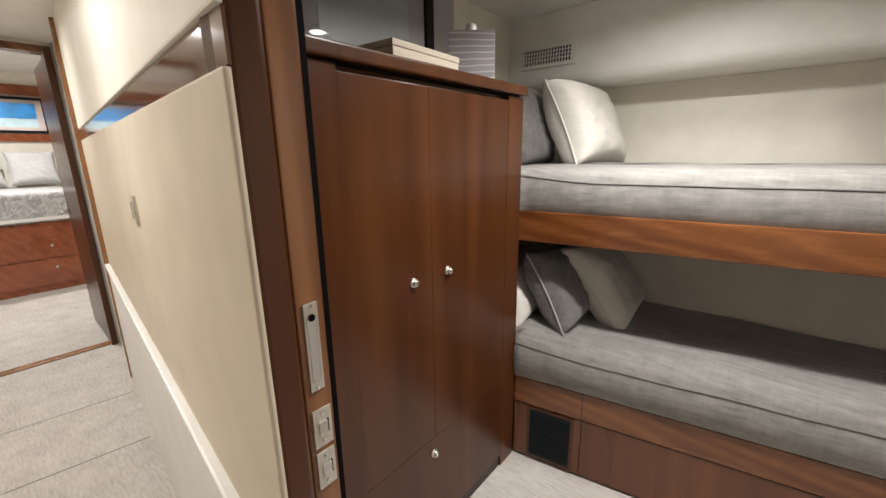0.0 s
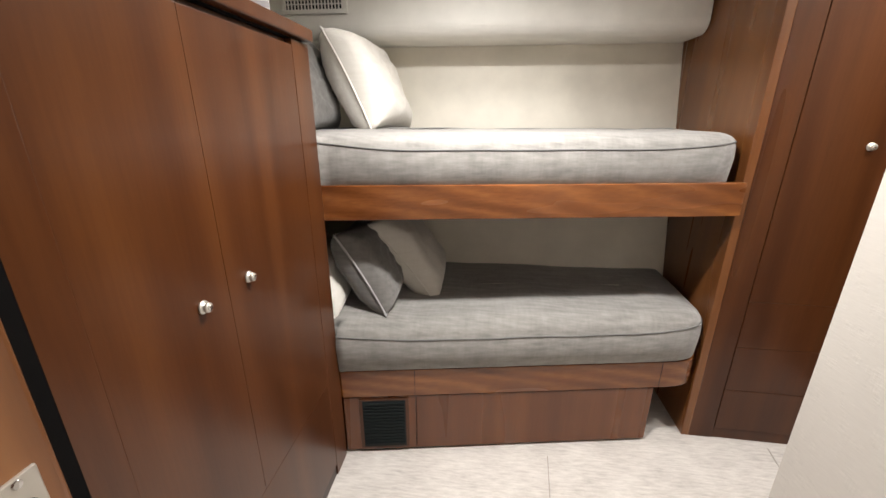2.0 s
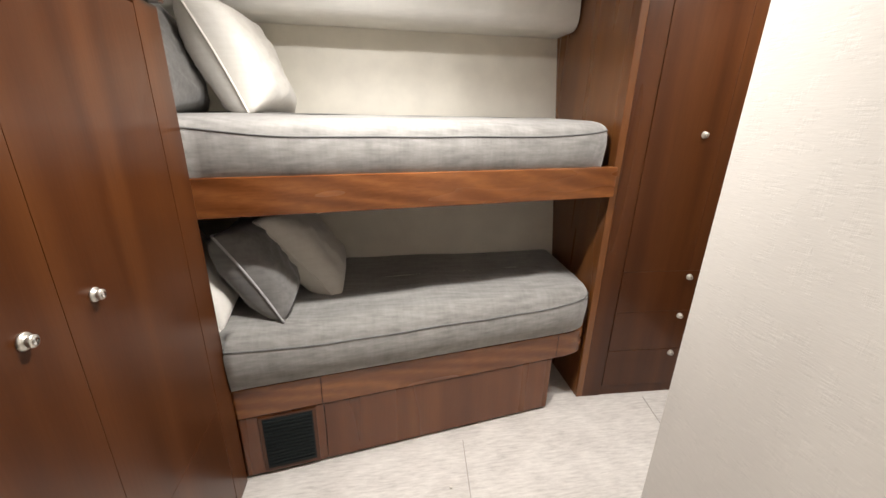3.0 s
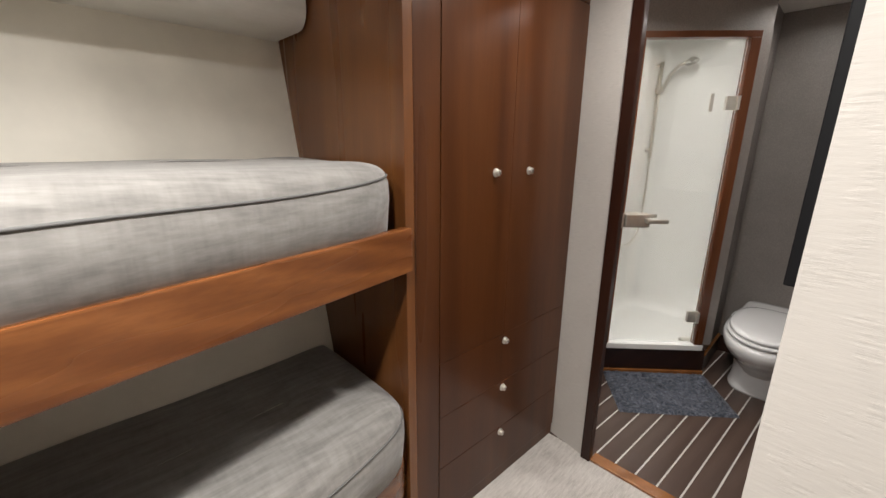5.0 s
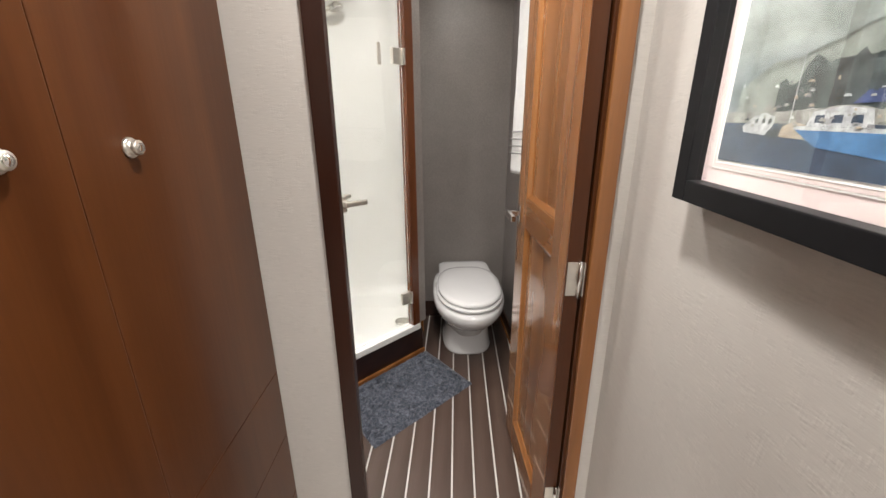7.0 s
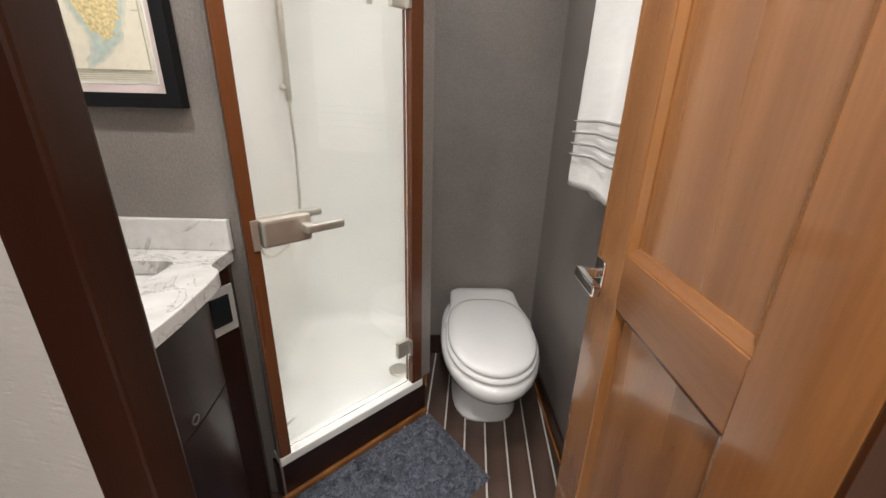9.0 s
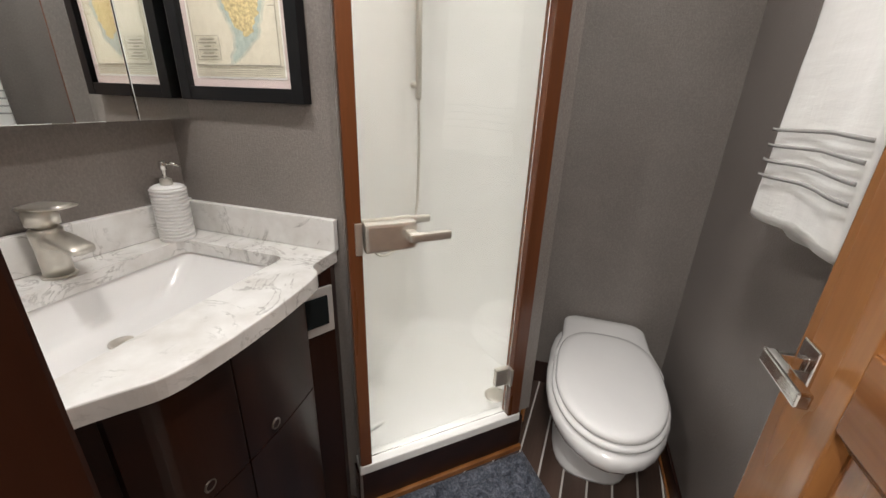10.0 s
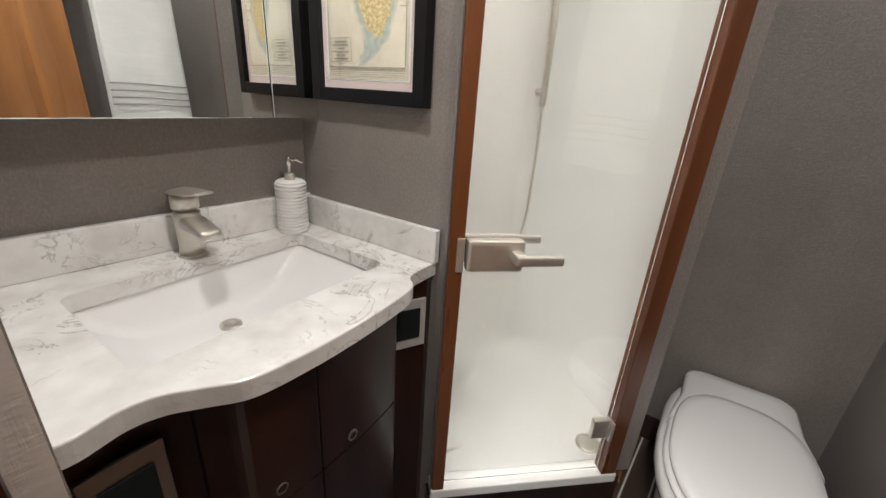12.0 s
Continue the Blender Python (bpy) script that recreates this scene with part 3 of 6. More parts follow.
def cushion_slab(name, outline, z0, z1, material, label, seed, group, line=0.70, lift=0.035):
    """A foam berth mattress with soft edges, a piped seam and a slightly uneven top."""
    t = thing(name, (0, 2.3, z0), label, "mattress", group)
    cx = sum(p[0] for p in outline) / len(outline)
    cy = sum(p[1] for p in outline) / len(outline)
    x_lo, x_hi, y_hi = min(p[0] for p in outline), max(p[0] for p in outline), max(p[1] for p in outline)
    def ring(inset, z, wob=0.0):
        out = []
        k = len(outline)
        for i, (x, y) in enumerate(outline):
            a, b = Vector(outline[i - 1]), Vector(outline[(i + 1) % k])
            d = (b - a).normalized()
            nrm = Vector((d.y, -d.x))
            if (Vector((x, y)) - Vector((cx, cy))).dot(nrm) < 0:
                nrm = -nrm
            q = Vector((x, y)) - nrm * inset
            if inset > 0.03:
                sx = min(max(x, x_lo + 0.30), x_hi - 0.30)
                sy = (max(bunk_y(sx), 1.906) + y_hi) / 2
                way = Vector((sx - x, sy - y))
                q = Vector((x, y)) + way.normalized() * min(inset, way.length)
            h = noise.noise(Vector((x * 4, y * 4, seed + z * 3))) * wob
            up = lift * min(1.0, abs(x - 0.08) / 0.75) ** 4 if z0 + 0.02 < z < z1 else 0.0
            up *= min(1.0, max(0.0, (z1 - z) / (z1 - z0) / (1 - line)))
            out.append((q.x, q.y - abs(h) * 0.3, z + h + up * 0.8))
        return out
    h = z1 - z0
    prof = [(0.020, z0), (0.004, z0 + 0.012), (-0.004, z0 + h * 0.4), (-0.002, z0 + h * (line - 0.08)), (0.004, z0 + h * line)] + [(0.004 + 0.085 * (1 - math.cos(radians(a))), z0 + h * lerp(line, 1, math.sin(radians(a)))) for a in (16, 30, 43, 55, 66, 77, 90)] + [(0.2, z1 + 0.003), (9.0, z1 + 0.004)]
    bm = bmesh.new()
    rings = [[bm.verts.new(v) for v in ring(i, z, 0.007 if z > z0 + 0.02 else 0.0)] for i, z in prof]
    k = len(outline)
    for a, b in zip(rings, rings[1:]):
        for i in range(k):
            j = (i + 1) % k
            bm.faces.new((a[i], a[j], b[j], b[i]))
    bm.faces.new(rings[0][::-1])
    bmesh.ops.remove_doubles(bm, verts=bm.verts, dist=0.0005)
    bmesh.ops.recalc_face_normals(bm, faces=bm.faces)
    part("cover", bm, material, t, "", True)
    seam = [Vector(v) for v in ring(0.002, z0 + h * line, 0.007)]
    part("piping", tube(seam, 0.0030, 8, True), PIPING, t, "dark piped seam", True)
    return t


def dense(pts, step=0.04):
    out = []
    k = len(pts)
    for i in range(k):
        a, b = Vector(pts[i]), Vector(pts[(i + 1) % k])
        n = max(1, int((b - a).length / step))
        out += [tuple(a.lerp(b, s / n)) for s in range(n)]
    return out


cushion_slab("lower_mattress", dense(bunk_outline(0.8455, 2.70, 0.18, 18, 0.016), 0.025), 0.418, 0.64, MATTRESS, "grey woven mattress with piped edge on the lower bunk", 1.0, "bunk mattresses", 0.66, 0.03)


# ---- upper bunk ----
def upper_bunk():
    t = thing("upper_bunk", (0, 2.3, 1.05), "upper bunk shelf with a cherry-wood front rail", "bunk")
    # underside is out of view; dark wood here deepens the shade over the lower bunk
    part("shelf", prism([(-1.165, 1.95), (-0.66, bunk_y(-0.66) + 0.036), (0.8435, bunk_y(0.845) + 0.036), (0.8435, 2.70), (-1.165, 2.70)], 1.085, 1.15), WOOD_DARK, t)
    part("rail", slab((-0.675, bunk_y(-0.675)), (0.846, bunk_y(0.846)), 0.034, 1.048, 1.172, 0.004, 1), WOOD_X, t, "figured cherry-wood bunk rail")
upper_bunk()
cushion_slab("upper_mattress", dense(bunk_outline(0.832, 2.74, 0.20, 20, -0.010), 0.025), 1.151, 1.345, MATTRESS, "grey woven mattress with piped edge on the upper bunk", 4.0, "bunk mattresses")


# ---- tall locker with drawers ----
LOCK_A, LOCK_B = (0.848, 2.176), (1.734, 2.144)
def lock_y(x):
    return lerp(LOCK_A[1], LOCK_B[1], (x - LOCK_A[0]) / (LOCK_B[0] - LOCK_A[0]))
def tall_locker():
    t = thing("tall_locker", (1.3, 2.4, 0), "tall cherry-wood locker with two doors above three drawers", "locker")
    part("carcass", prism([(0.879, lock_y(0.879) + 0.021), (1.732, lock_y(1.732) + 0.021), (1.732, 2.68), (0.879, 2.68)], 0, CEIL - 0.003), WOOD, t)
    # same cherry as the fronts; its lamp-lit look is painted in
    part("side_panel", prism([(0.847, lock_y(0.847)), (0.878, lock_y(0.878)), (0.878, 2.96), (0.847, 2.96)], 0, CEIL - 0.003, 0.002), WOOD_SIDE_LIT, t)
    def f(name, x0, x1, z0, z1, out=0.001, label=""):
        return part(name, board((x0, lock_y(x0) + 0.02), (x1, lock_y(x1) + 0.02), z0, z1, 0.02 + out, 0.019, 0.002), WOOD, t, label)
    f("stile", 0.8785, 0.975, 0, CEIL - 0.004, 0.0)
    f("rail", 0.977, 1.732, 1.904, CEIL - 0.004, 0.0)
    f("plinth", 0.977, 1.732, 0, 0.055, -0.004)
    f("door", 0.9775, 1.3060, 0.690, 1.901)
    f("door", 1.3072, 1.732, 0.690, 1.901)
    for z0, z1 in ((0.058, 0.2645), (0.2657, 0.4785), (0.4797, 0.6888)):
        f("drawer", 0.9775, 1.732, z0, z1)
    for x, z in ((1.221, 1.302), (1.405, 1.302), (1.314, 0.659), (1.314, 0.452), (1.314, 0.241)):
        knob(t, (x, lock_y(x) - 0.001, z), (-0.045, -1))
tall_locker()


# ---- washroom door frame, threshold and door ----
def washroom_frame():
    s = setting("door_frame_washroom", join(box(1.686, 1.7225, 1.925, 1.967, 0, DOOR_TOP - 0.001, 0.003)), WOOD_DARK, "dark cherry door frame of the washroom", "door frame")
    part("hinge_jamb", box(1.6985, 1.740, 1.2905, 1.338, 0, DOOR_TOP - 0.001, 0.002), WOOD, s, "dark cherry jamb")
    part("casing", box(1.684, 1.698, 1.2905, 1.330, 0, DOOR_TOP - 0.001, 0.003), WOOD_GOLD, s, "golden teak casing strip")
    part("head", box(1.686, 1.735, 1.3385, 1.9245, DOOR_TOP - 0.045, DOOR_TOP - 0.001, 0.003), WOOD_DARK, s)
    setting("threshold", box(1.694, 1.752, 1.3385, 1.9245, 0, 0.012, 0.003), WOOD_GOLD, "golden teak threshold strip", "threshold")
washroom_frame()


def washroom_door():
    t = thing("washroom_door", (1.74, 1.36, 0), "golden teak panelled door standing open into the washroom", "door")
    x0, x1, y0, y1 = 1.704, 2.238, 1.346, 1.383
    st = 0.116
    part("hinge_edge", box(x0 - 0.006, x0 - 0.0005, y0, y1, 0.012, 1.985, 0.001), WOOD, t)
    part("stile", box(x0, x0 + st, y0, y1, 0.012, 1.985, 0.002), WOOD_GOLD, t)
    part("stile", box(x1 - st, x1, y0, y1, 0.012, 1.985, 0.002), WOOD_GOLD, t)
    for z0, z1 in ((0.012, 0.13), (0.972, 1.078), (1.88, 1.985)):
        part("rail", box(x0 + st, x1 - st, y0, y1, z0, z1, 0.002), WOOD_GOLD_X, t)
    for z0, z1 in ((0.131, 0.971), (1.079, 1.879)):
        part("panel", box(x0 + st + 0.001, x1 - st - 0.001, y0 + 0.015, y1 - 0.015, z0, z1), WOOD_GOLD, t)
        # sloped bead round the panel
        w, d0, d1 = 0.016, y1 - 0.0035, y1 - 0.0148
        lo, hi = x0 + st, x1 - st
        ring = [(lo, z0), (hi, z0), (hi, z1), (lo, z1)]
        inner = [(lo + w, z0 + w), (hi - w, z0 + w), (hi - w, z1 - w), (lo + w, z1 - w)]
        for k in range(4):
            j = (k + 1) % 4
            bm = bmesh.new()
            top = [bm.verts.new((ring[k][0], d0, ring[k][1])), bm.verts.new((ring[j][0], d0, ring[j][1])), bm.verts.new((inner[j][0], d1 + 0.003, inner[j][1])), bm.verts.new((inner[k][0], d1 + 0.003, inner[k][1]))]
            low = [bm.verts.new((v.co.x, d1 - 0.001, v.co.z)) for v in top]
            bm.faces.new(top)
            bm.faces.new(low[::-1])
            for q in range(4):
                bm.faces.new((top[q], low[q], low[(q + 1) % 4], top[(q + 1) % 4]))
            bmesh.ops.recalc_face_normals(bm, faces=bm.faces)
            part("moulding", bm, WOOD_GOLD_X if k % 2 == 0 else WOOD_GOLD, t)
    zc = 1.006
    h = part("handle", join(box(x1 - 0.055, x1 - 0.015, y1, y1 + 0.006, zc - 0.03, zc + 0.03, 0.002), box(x1 - 0.042, x1 - 0.028, y1 + 0.004, y1 + 0.05, zc - 0.010, zc + 0.010, 0.003), box(x1 - 0.125, x1 - 0.026, y1 + 0.036, y1 + 0.052, zc - 0.011, zc + 0.011, 0.003)), CHROME, t, "chrome lever handle")
    part("handle", join(box(x1 - 0.055, x1 - 0.015, y0 - 0.006, y0, zc - 0.03, zc + 0.03, 0.002), box(x1 - 0.042, x1 - 0.028, y0 - 0.05, y0 - 0.004, zc - 0.010, zc + 0.010, 0.003), box(x1 - 0.125, x1 - 0.026, y0 - 0.052, y0 - 0.036, zc - 0.011, zc + 0.011, 0.003)), CHROME, t, "chrome lever handle")
    part("latch_plate", box(x1 - 0.0005, x1 + 0.0015, y0 + 0.008, y1 - 0.008, zc - 0.04, zc + 0.04), NICKEL, t)
    for z in (0.22, 0.955, 1.75):
        k = part("hinge", join(box(1.688, 1.700, 1.3385, 1.3415, z - 0.045, z + 0.045, 0.001), box(1.6955, 1.6978, 1.347, 1.381, z - 0.045, z + 0.045, 0.0008)), NICKEL, t, "nickel butt hinge")
        part("pin", lathe([(0.007, -0.048), (0.007, 0.048), (0.0, 0.05)], 14, (1.692, 1.350, z)), CHROME, k, "", True)
washroom_door()


# ---- shower ----
SD = Vector((SH_B[0] - SH_A[0], SH_B[1] - SH_A[1]))
SL = SD.length
SD.normalize()
SN = Vector((SD.y, -SD.x))      # out of the shower, to the room
if SN.x > 0:
    SN = -SN
def sp(s, out=0.0):
    """A plan point s metres along the shower front, out metres into the room."""
    return (SH_A[0] + SD.x * s + SN.x * out, SH_A[1] + SD.y * s + SN.y * out)
def sbox(s0, s1, o0, o1, z0, z1, r=0.0):
    return prism([sp(s0, o0), sp(s1, o0), sp(s1, o1), sp(s0, o1)], z0, z1, r)


def shower():
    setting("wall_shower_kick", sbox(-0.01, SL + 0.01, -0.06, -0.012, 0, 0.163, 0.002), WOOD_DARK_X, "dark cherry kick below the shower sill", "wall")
    setting("trim_shower", sbox(-0.012, SL + 0.012, -0.012, 0.004, 0, 0.022, 0.003), WOOD_GOLD_X, "thin teak strip along the washroom floor", "trim")
    e = thing("shower_enclosure", (2.9, 2.2, 0), "white moulded shower enclosure with a glass door", "shower")
    part("sill", sbox(-0.004, SL - 0.018, -0.06, 0.006, 0.166, 0.203, 0.006), SHOWER, e, "white moulded sill")
    # tray and lining in one moulding with rounded corners
    corner = [sp(0.03, -0.062), sp(0.612, -0.062), (2.98, 1.803), (3.44, 1.803), (3.44, 2.45), (2.537, 2.45), (2.537, 2.315)]
    radius = [0.0, 0.0, 0.05, 0.14, 0.14, 0.12, 0.03]
    line = []
    for k, (c, r) in enumerate(zip(corner, radius)):
        c = Vector(c)
        a, b = (Vector(corner[k - 1]) - c).normalized(), (Vector(corner[(k + 1) % len(corner)]) - c).normalized()
        if r == 0:
            line.append(c)
            continue
        for q in range(7):
            u = q / 6
            line.append((c + a * r) * (1 - u) ** 2 + c * 2 * u * (1 - u) + (c + b * r) * u * u)
    mid = Vector((2.95, 2.12))
    bm = bmesh.new()
    rings = []
    for ins, z in ((0.40, 0.1495), (0.24, 0.1500), (0.14, 0.154), (0.08, 0.168), (0.035, 0.20), (0.01, 0.26), (0.0, 0.34), (0.0, 1.2), (0.0, CEIL - 0.003)):
        ring = []
        for n_, c in enumerate(line):
            keep = 0.0 if n_ in (0, 1) else 1.0
            ring.append(bm.verts.new((*(c.lerp(mid, ins * keep + (0.04 if ins > 0.3 and keep == 0 else 0))), min(z, 0.20) if keep == 0 and z < 0.3 else z)))
        rings.append(ring)
    for p, q in zip(rings, rings[1:]):
        for k in range(len(line)):
            j2 = (k + 1) % len(line)
            if k == 0 and q[k].co.z > 0.3:
                continue
            bm.faces.new((p[k], p[j2], q[j2], q[k]))
    bm.faces.new(rings[0])
    bmesh.ops.recalc_face_normals(bm, faces=bm.faces)
    part("lining", bm, SHOWER, e, "one-piece white moulded tray and walls", True)
    part("base", prism([sp(0.02, -0.07), sp(0.60, -0.07), (3.43, 1.82), (3.43, 2.44), (2.55, 2.44), (2.55, 2.33)], 0.0, 0.14), SHOWER, e)
    part("drain", lathe([(0.045, 0), (0.045, 0.004), (0.03, 0.006), (0, 0.006)], 24, (2.978, 1.890, 0.150)), NICKEL, e, "round shower drain", True)
    top = 1.925
    part("jamb", sbox(0.0, 0.036, -0.045, 0.004, 0.2035, top, 0.003), WOOD_WARM, e, "cherry-wood jamb")
    part("jamb", sbox(0.556, 0.606, -0.045, 0.004, 0.2035, top, 0.003), WOOD_WARM, e, "cherry-wood jamb")
    part("head", sbox(0.0, 0.606, -0.045, 0.004, top + 0.0005, top + 0.032, 0.003), WOOD_WARM, e, "cherry-wood head")
    d = part("glass_door", sbox(0.039, 0.553, -0.026, -0.018, 0.210, top - 0.006, 0.001), GLASS, e, "clear glass shower door")
    d.visible_shadow = False
    for z in (0.383, 1.613):
        h = part("hinge", join(sbox(0.497, 0.548, -0.034, -0.010, z - 0.035, z + 0.035, 0.003)), NICKEL, e, "nickel glass hinge")
        part("wrap", sbox(0.546, 0.557, -0.030, 0.006, z - 0.035, z + 0.035, 0.001), NICKEL, h)
    part("hook", join(sbox(0.412, 0.430, -0.018, -0.012, 1.57, 1.66, 0.002)), NICKEL, e, "small glass-mounted plate")
    zl = 0.99
    l = part("latch", join(sbox(0.018, 0.036, 0.002, 0.010, zl - 0.055, zl + 0.030, 0.002)), NICKEL, e, "nickel lever latch on the glass door")
    part("case", sbox(0.041, 0.180, -0.017, 0.018, zl - 0.052, zl + 0.026, 0.009), NICKEL, l)
    part("lever", join(sbox(0.146, 0.174, 0.014, 0.052, zl - 0.023, zl + 0.005, 0.008), sbox(0.148, 0.264, 0.036, 0.056, zl - 0.022, zl + 0.002, 0.007)), NICKEL, l)
    part("inner_lever", join(sbox(0.150, 0.172, -0.066, -0.027, zl - 0.006, zl + 0.014, 0.006), sbox(0.150, 0.248, -0.074, -0.056, zl - 0.006, zl + 0.016, 0.007)), NICKEL, l)
    part("case", sbox(0.041, 0.180, -0.044, -0.027, zl - 0.045, zl + 0.028, 0.006), NICKEL, l)
shower()


def shower_set():
    t = thing("hand_shower", (3.372, 2.44, 1.2), "nickel hand shower on a sliding rail with a hose", "shower head")
    rx, ry = 3.372, 2.405
    part("rail", tube([(rx, ry, 1.305), (rx, ry, 1.96)], 0.0125, 14), NICKEL, t, "", True)
    for z in (1.36, 1.94):
        part("bracket", tube([(rx, ry, z), (rx, 2.451, z)], 0.012, 12), NICKEL, t, "", True)
    part("slider", lathe([(0.018, -0.03), (0.02, 0), (0.018, 0.03)], 16, (rx, ry, 1.78)), NICKEL, t, "", True)
    part("handle", tube([(rx, ry - 0.02, 1.76), (rx - 0.01, ry - 0.06, 1.86), (rx - 0.01, ry - 0.11, 1.92), (rx - 0.01, ry - 0.17, 1.945)], 0.012, 12), NICKEL, t, "", True)
    part("head", lathe([(0.012, 0.03), (0.03, 0.018), (0.042, 0.0), (0.04, -0.008), (0, -0.008)], 24, (rx - 0.01, ry - 0.19, 1.935), pose(0, 0, 0, -20, 0, 0)), CHROME, t, "", True)
    way = [Vector(p) for p in ((rx, ry, 1.31), (3.390, 2.408, 1.06), (3.366, 2.41, 0.79), (3.24, 2.41, 0.69), (3.08, 2.41, 0.68), (3.00, 2.415, 0.695), (2.955, 2.42, 0.725), (2.945, 2.432, 0.765))]
    pts = []
    for i in range(len(way) - 1):
        p0, p1, p2, p3 = (way[max(0, min(len(way) - 1, i + k))] for k in (-1, 0, 1, 2))
        for k in range(5):
            u = k / 5
            pts.append(tuple(0.5 * (2 * p1 + (p2 - p0) * u + (2 * p0 - 5 * p1 + 4 * p2 - p3) * u ** 2 + (3 * p1 - p0 - 3 * p2 + p3) * u ** 3)))
    pts.append(tuple(way[-1]))
    part("wall_outlet", join(lathe([(0.026, 0), (0.026, 0.006), (0.016, 0.010), (0.014, 0.026), (0.0, 0.028)], 20, (2.945, 2.449, 0.78), pose(0, 0, 0, 90, 0, 0))), NICKEL, t, "round hose outlet", True)
    part("hose", tube(pts, 0.006, 8), NICKEL, t, "steel shower hose", True)
shower_set()


# ---- toilet ----
def toilet():
    t = thing("toilet", (2.98, 1.48, 0), "white porcelain marine toilet with its lid closed", "toilet")
    cy = 1.488
    def oval(cx, rx, ry, z, k=28, back=None, sq=2.0):
        out = []
        for i in range(k):
            a = 2 * math.pi * i / k
            c, s = math.cos(a), math.sin(a)
            e = 2.0 if c < 0 else sq
            x = cx + rx * (abs(c) ** (2 / e)) * (1 if c > 0 else -1)
            y = cy + ry * (abs(s) ** (2 / e)) * (1 if s > 0 else -1)
            if back is not None:
                x = min(x, back)
            out.append((x, y, z))
        return out
    def loft(rings):
        bm = bmesh.new()
        vs = [[bm.verts.new(v) for v in r] for r in rings]
        k = len(vs[0])
        for a, b in zip(vs, vs[1:]):
            for i in range(k):
                j = (i + 1) % k
                bm.faces.new((a[i], a[j], b[j], b[i]))
        bm.faces.new(vs[0][::-1])
        bm.faces.new(vs[-1])
        bmesh.ops.recalc_face_normals(bm, faces=bm.faces)
        return bm
    def foot(rx, ry, z):
        """Blunt, slightly faceted foot."""
        out = []
        for i in range(28):
            a = 2 * math.pi * i / 28
            c, q = math.cos(a), math.sin(a)
            e = 2.9
            out.append((3.045 + rx * abs(c) ** (2 / e) * (1 if c > 0 else -1), cy + ry * abs(q) ** (2 / e) * (1 if q > 0 else -1), z))
        return out
    part("pedestal", loft([foot(0.226, 0.150, 0.0), foot(0.226, 0.150, 0.012), foot(0.217, 0.143, 0.03), foot(0.210, 0.138, 0.10), foot(0.215, 0.141, 0.17), foot(0.240, 0.160, 0.22)]), PORCELAIN, t, "", True)
    part("bowl", loft([oval(3.04, 0.216, 0.143, 0.12, sq=3.0), oval(3.03, 0.232, 0.152, 0.165, sq=3.0), oval(3.01, 0.268, 0.168, 0.205, sq=3.0), oval(2.985, 0.308, 0.185, 0.245, sq=3.2), oval(2.957, 0.346, 0.201, 0.288, sq=3.2), oval(2.945, 0.366, 0.209, 0.330, sq=3.2), oval(2.945, 0.366, 0.209, 0.356, sq=3.2), oval(2.945, 0.358, 0.203, 0.370, sq=3.2), oval(2.945, 0.335, 0.185, 0.378, sq=3.2)]), PORCELAIN, t, "", True)
    def lid_ring(grow, z):
        """Egg-shaped outline, blunt at the hinges."""
        out = []
        for i in range(40):
            a = 2 * math.pi * i / 40
            c, q = math.cos(a), math.sin(a)
            rx = 0.280 if c < 0 else 0.29
            e = 2.05 if c < 0 else 2.9
            out.append((2.882 + (rx + grow) * abs(c) ** (2 / e) * (1 if c > 0 else -1), cy + (0.184 + grow) * abs(q) ** (2 / e) * (1 if q > 0 else -1), z))
        return out
    part("seat", loft([lid_ring(-0.006, 0.381), lid_ring(0.006, 0.386), lid_ring(0.007, 0.398), lid_ring(-0.002, 0.4045)]), PORCELAIN, t, "white toilet seat", True)
    part("lid", loft([lid_ring(-0.012, 0.4065), lid_ring(-0.003, 0.411), lid_ring(-0.003, 0.422), lid_ring(-0.010, 0.430), lid_ring(-0.035, 0.4345), lid_ring(-0.09, 0.437), lid_ring(-0.15, 0.438)]), PORCELAIN, t, "closed white toilet lid", True)
    def deck(grow, z):
        """Hinge deck behind the lid with rounded back corners, flaring into the bowl."""
        half, back, r = 0.165 + grow, 3.318 + grow, 0.055
        pts = [(2.98, cy - half - 0.028), (3.06, cy - half - 0.018), (3.13, cy - half - 0.004)]
        pts += [(back - r + r * math.sin(radians(a)), cy - half + r - r * math.cos(radians(a))) for a in range(0, 91, 15)]
        pts += [(x, 2 * cy - y) for x, y in pts[::-1]]
        return [(x, y, z) for x, y in pts]
    part("hinge_deck", loft([deck(-0.02, 0.30), deck(0.0, 0.34), deck(0.0, 0.400), deck(-0.004, 0.411), deck(-0.014, 0.417), deck(-0.05, 0.419)]), PORCELAIN, t, "", True)
toilet()


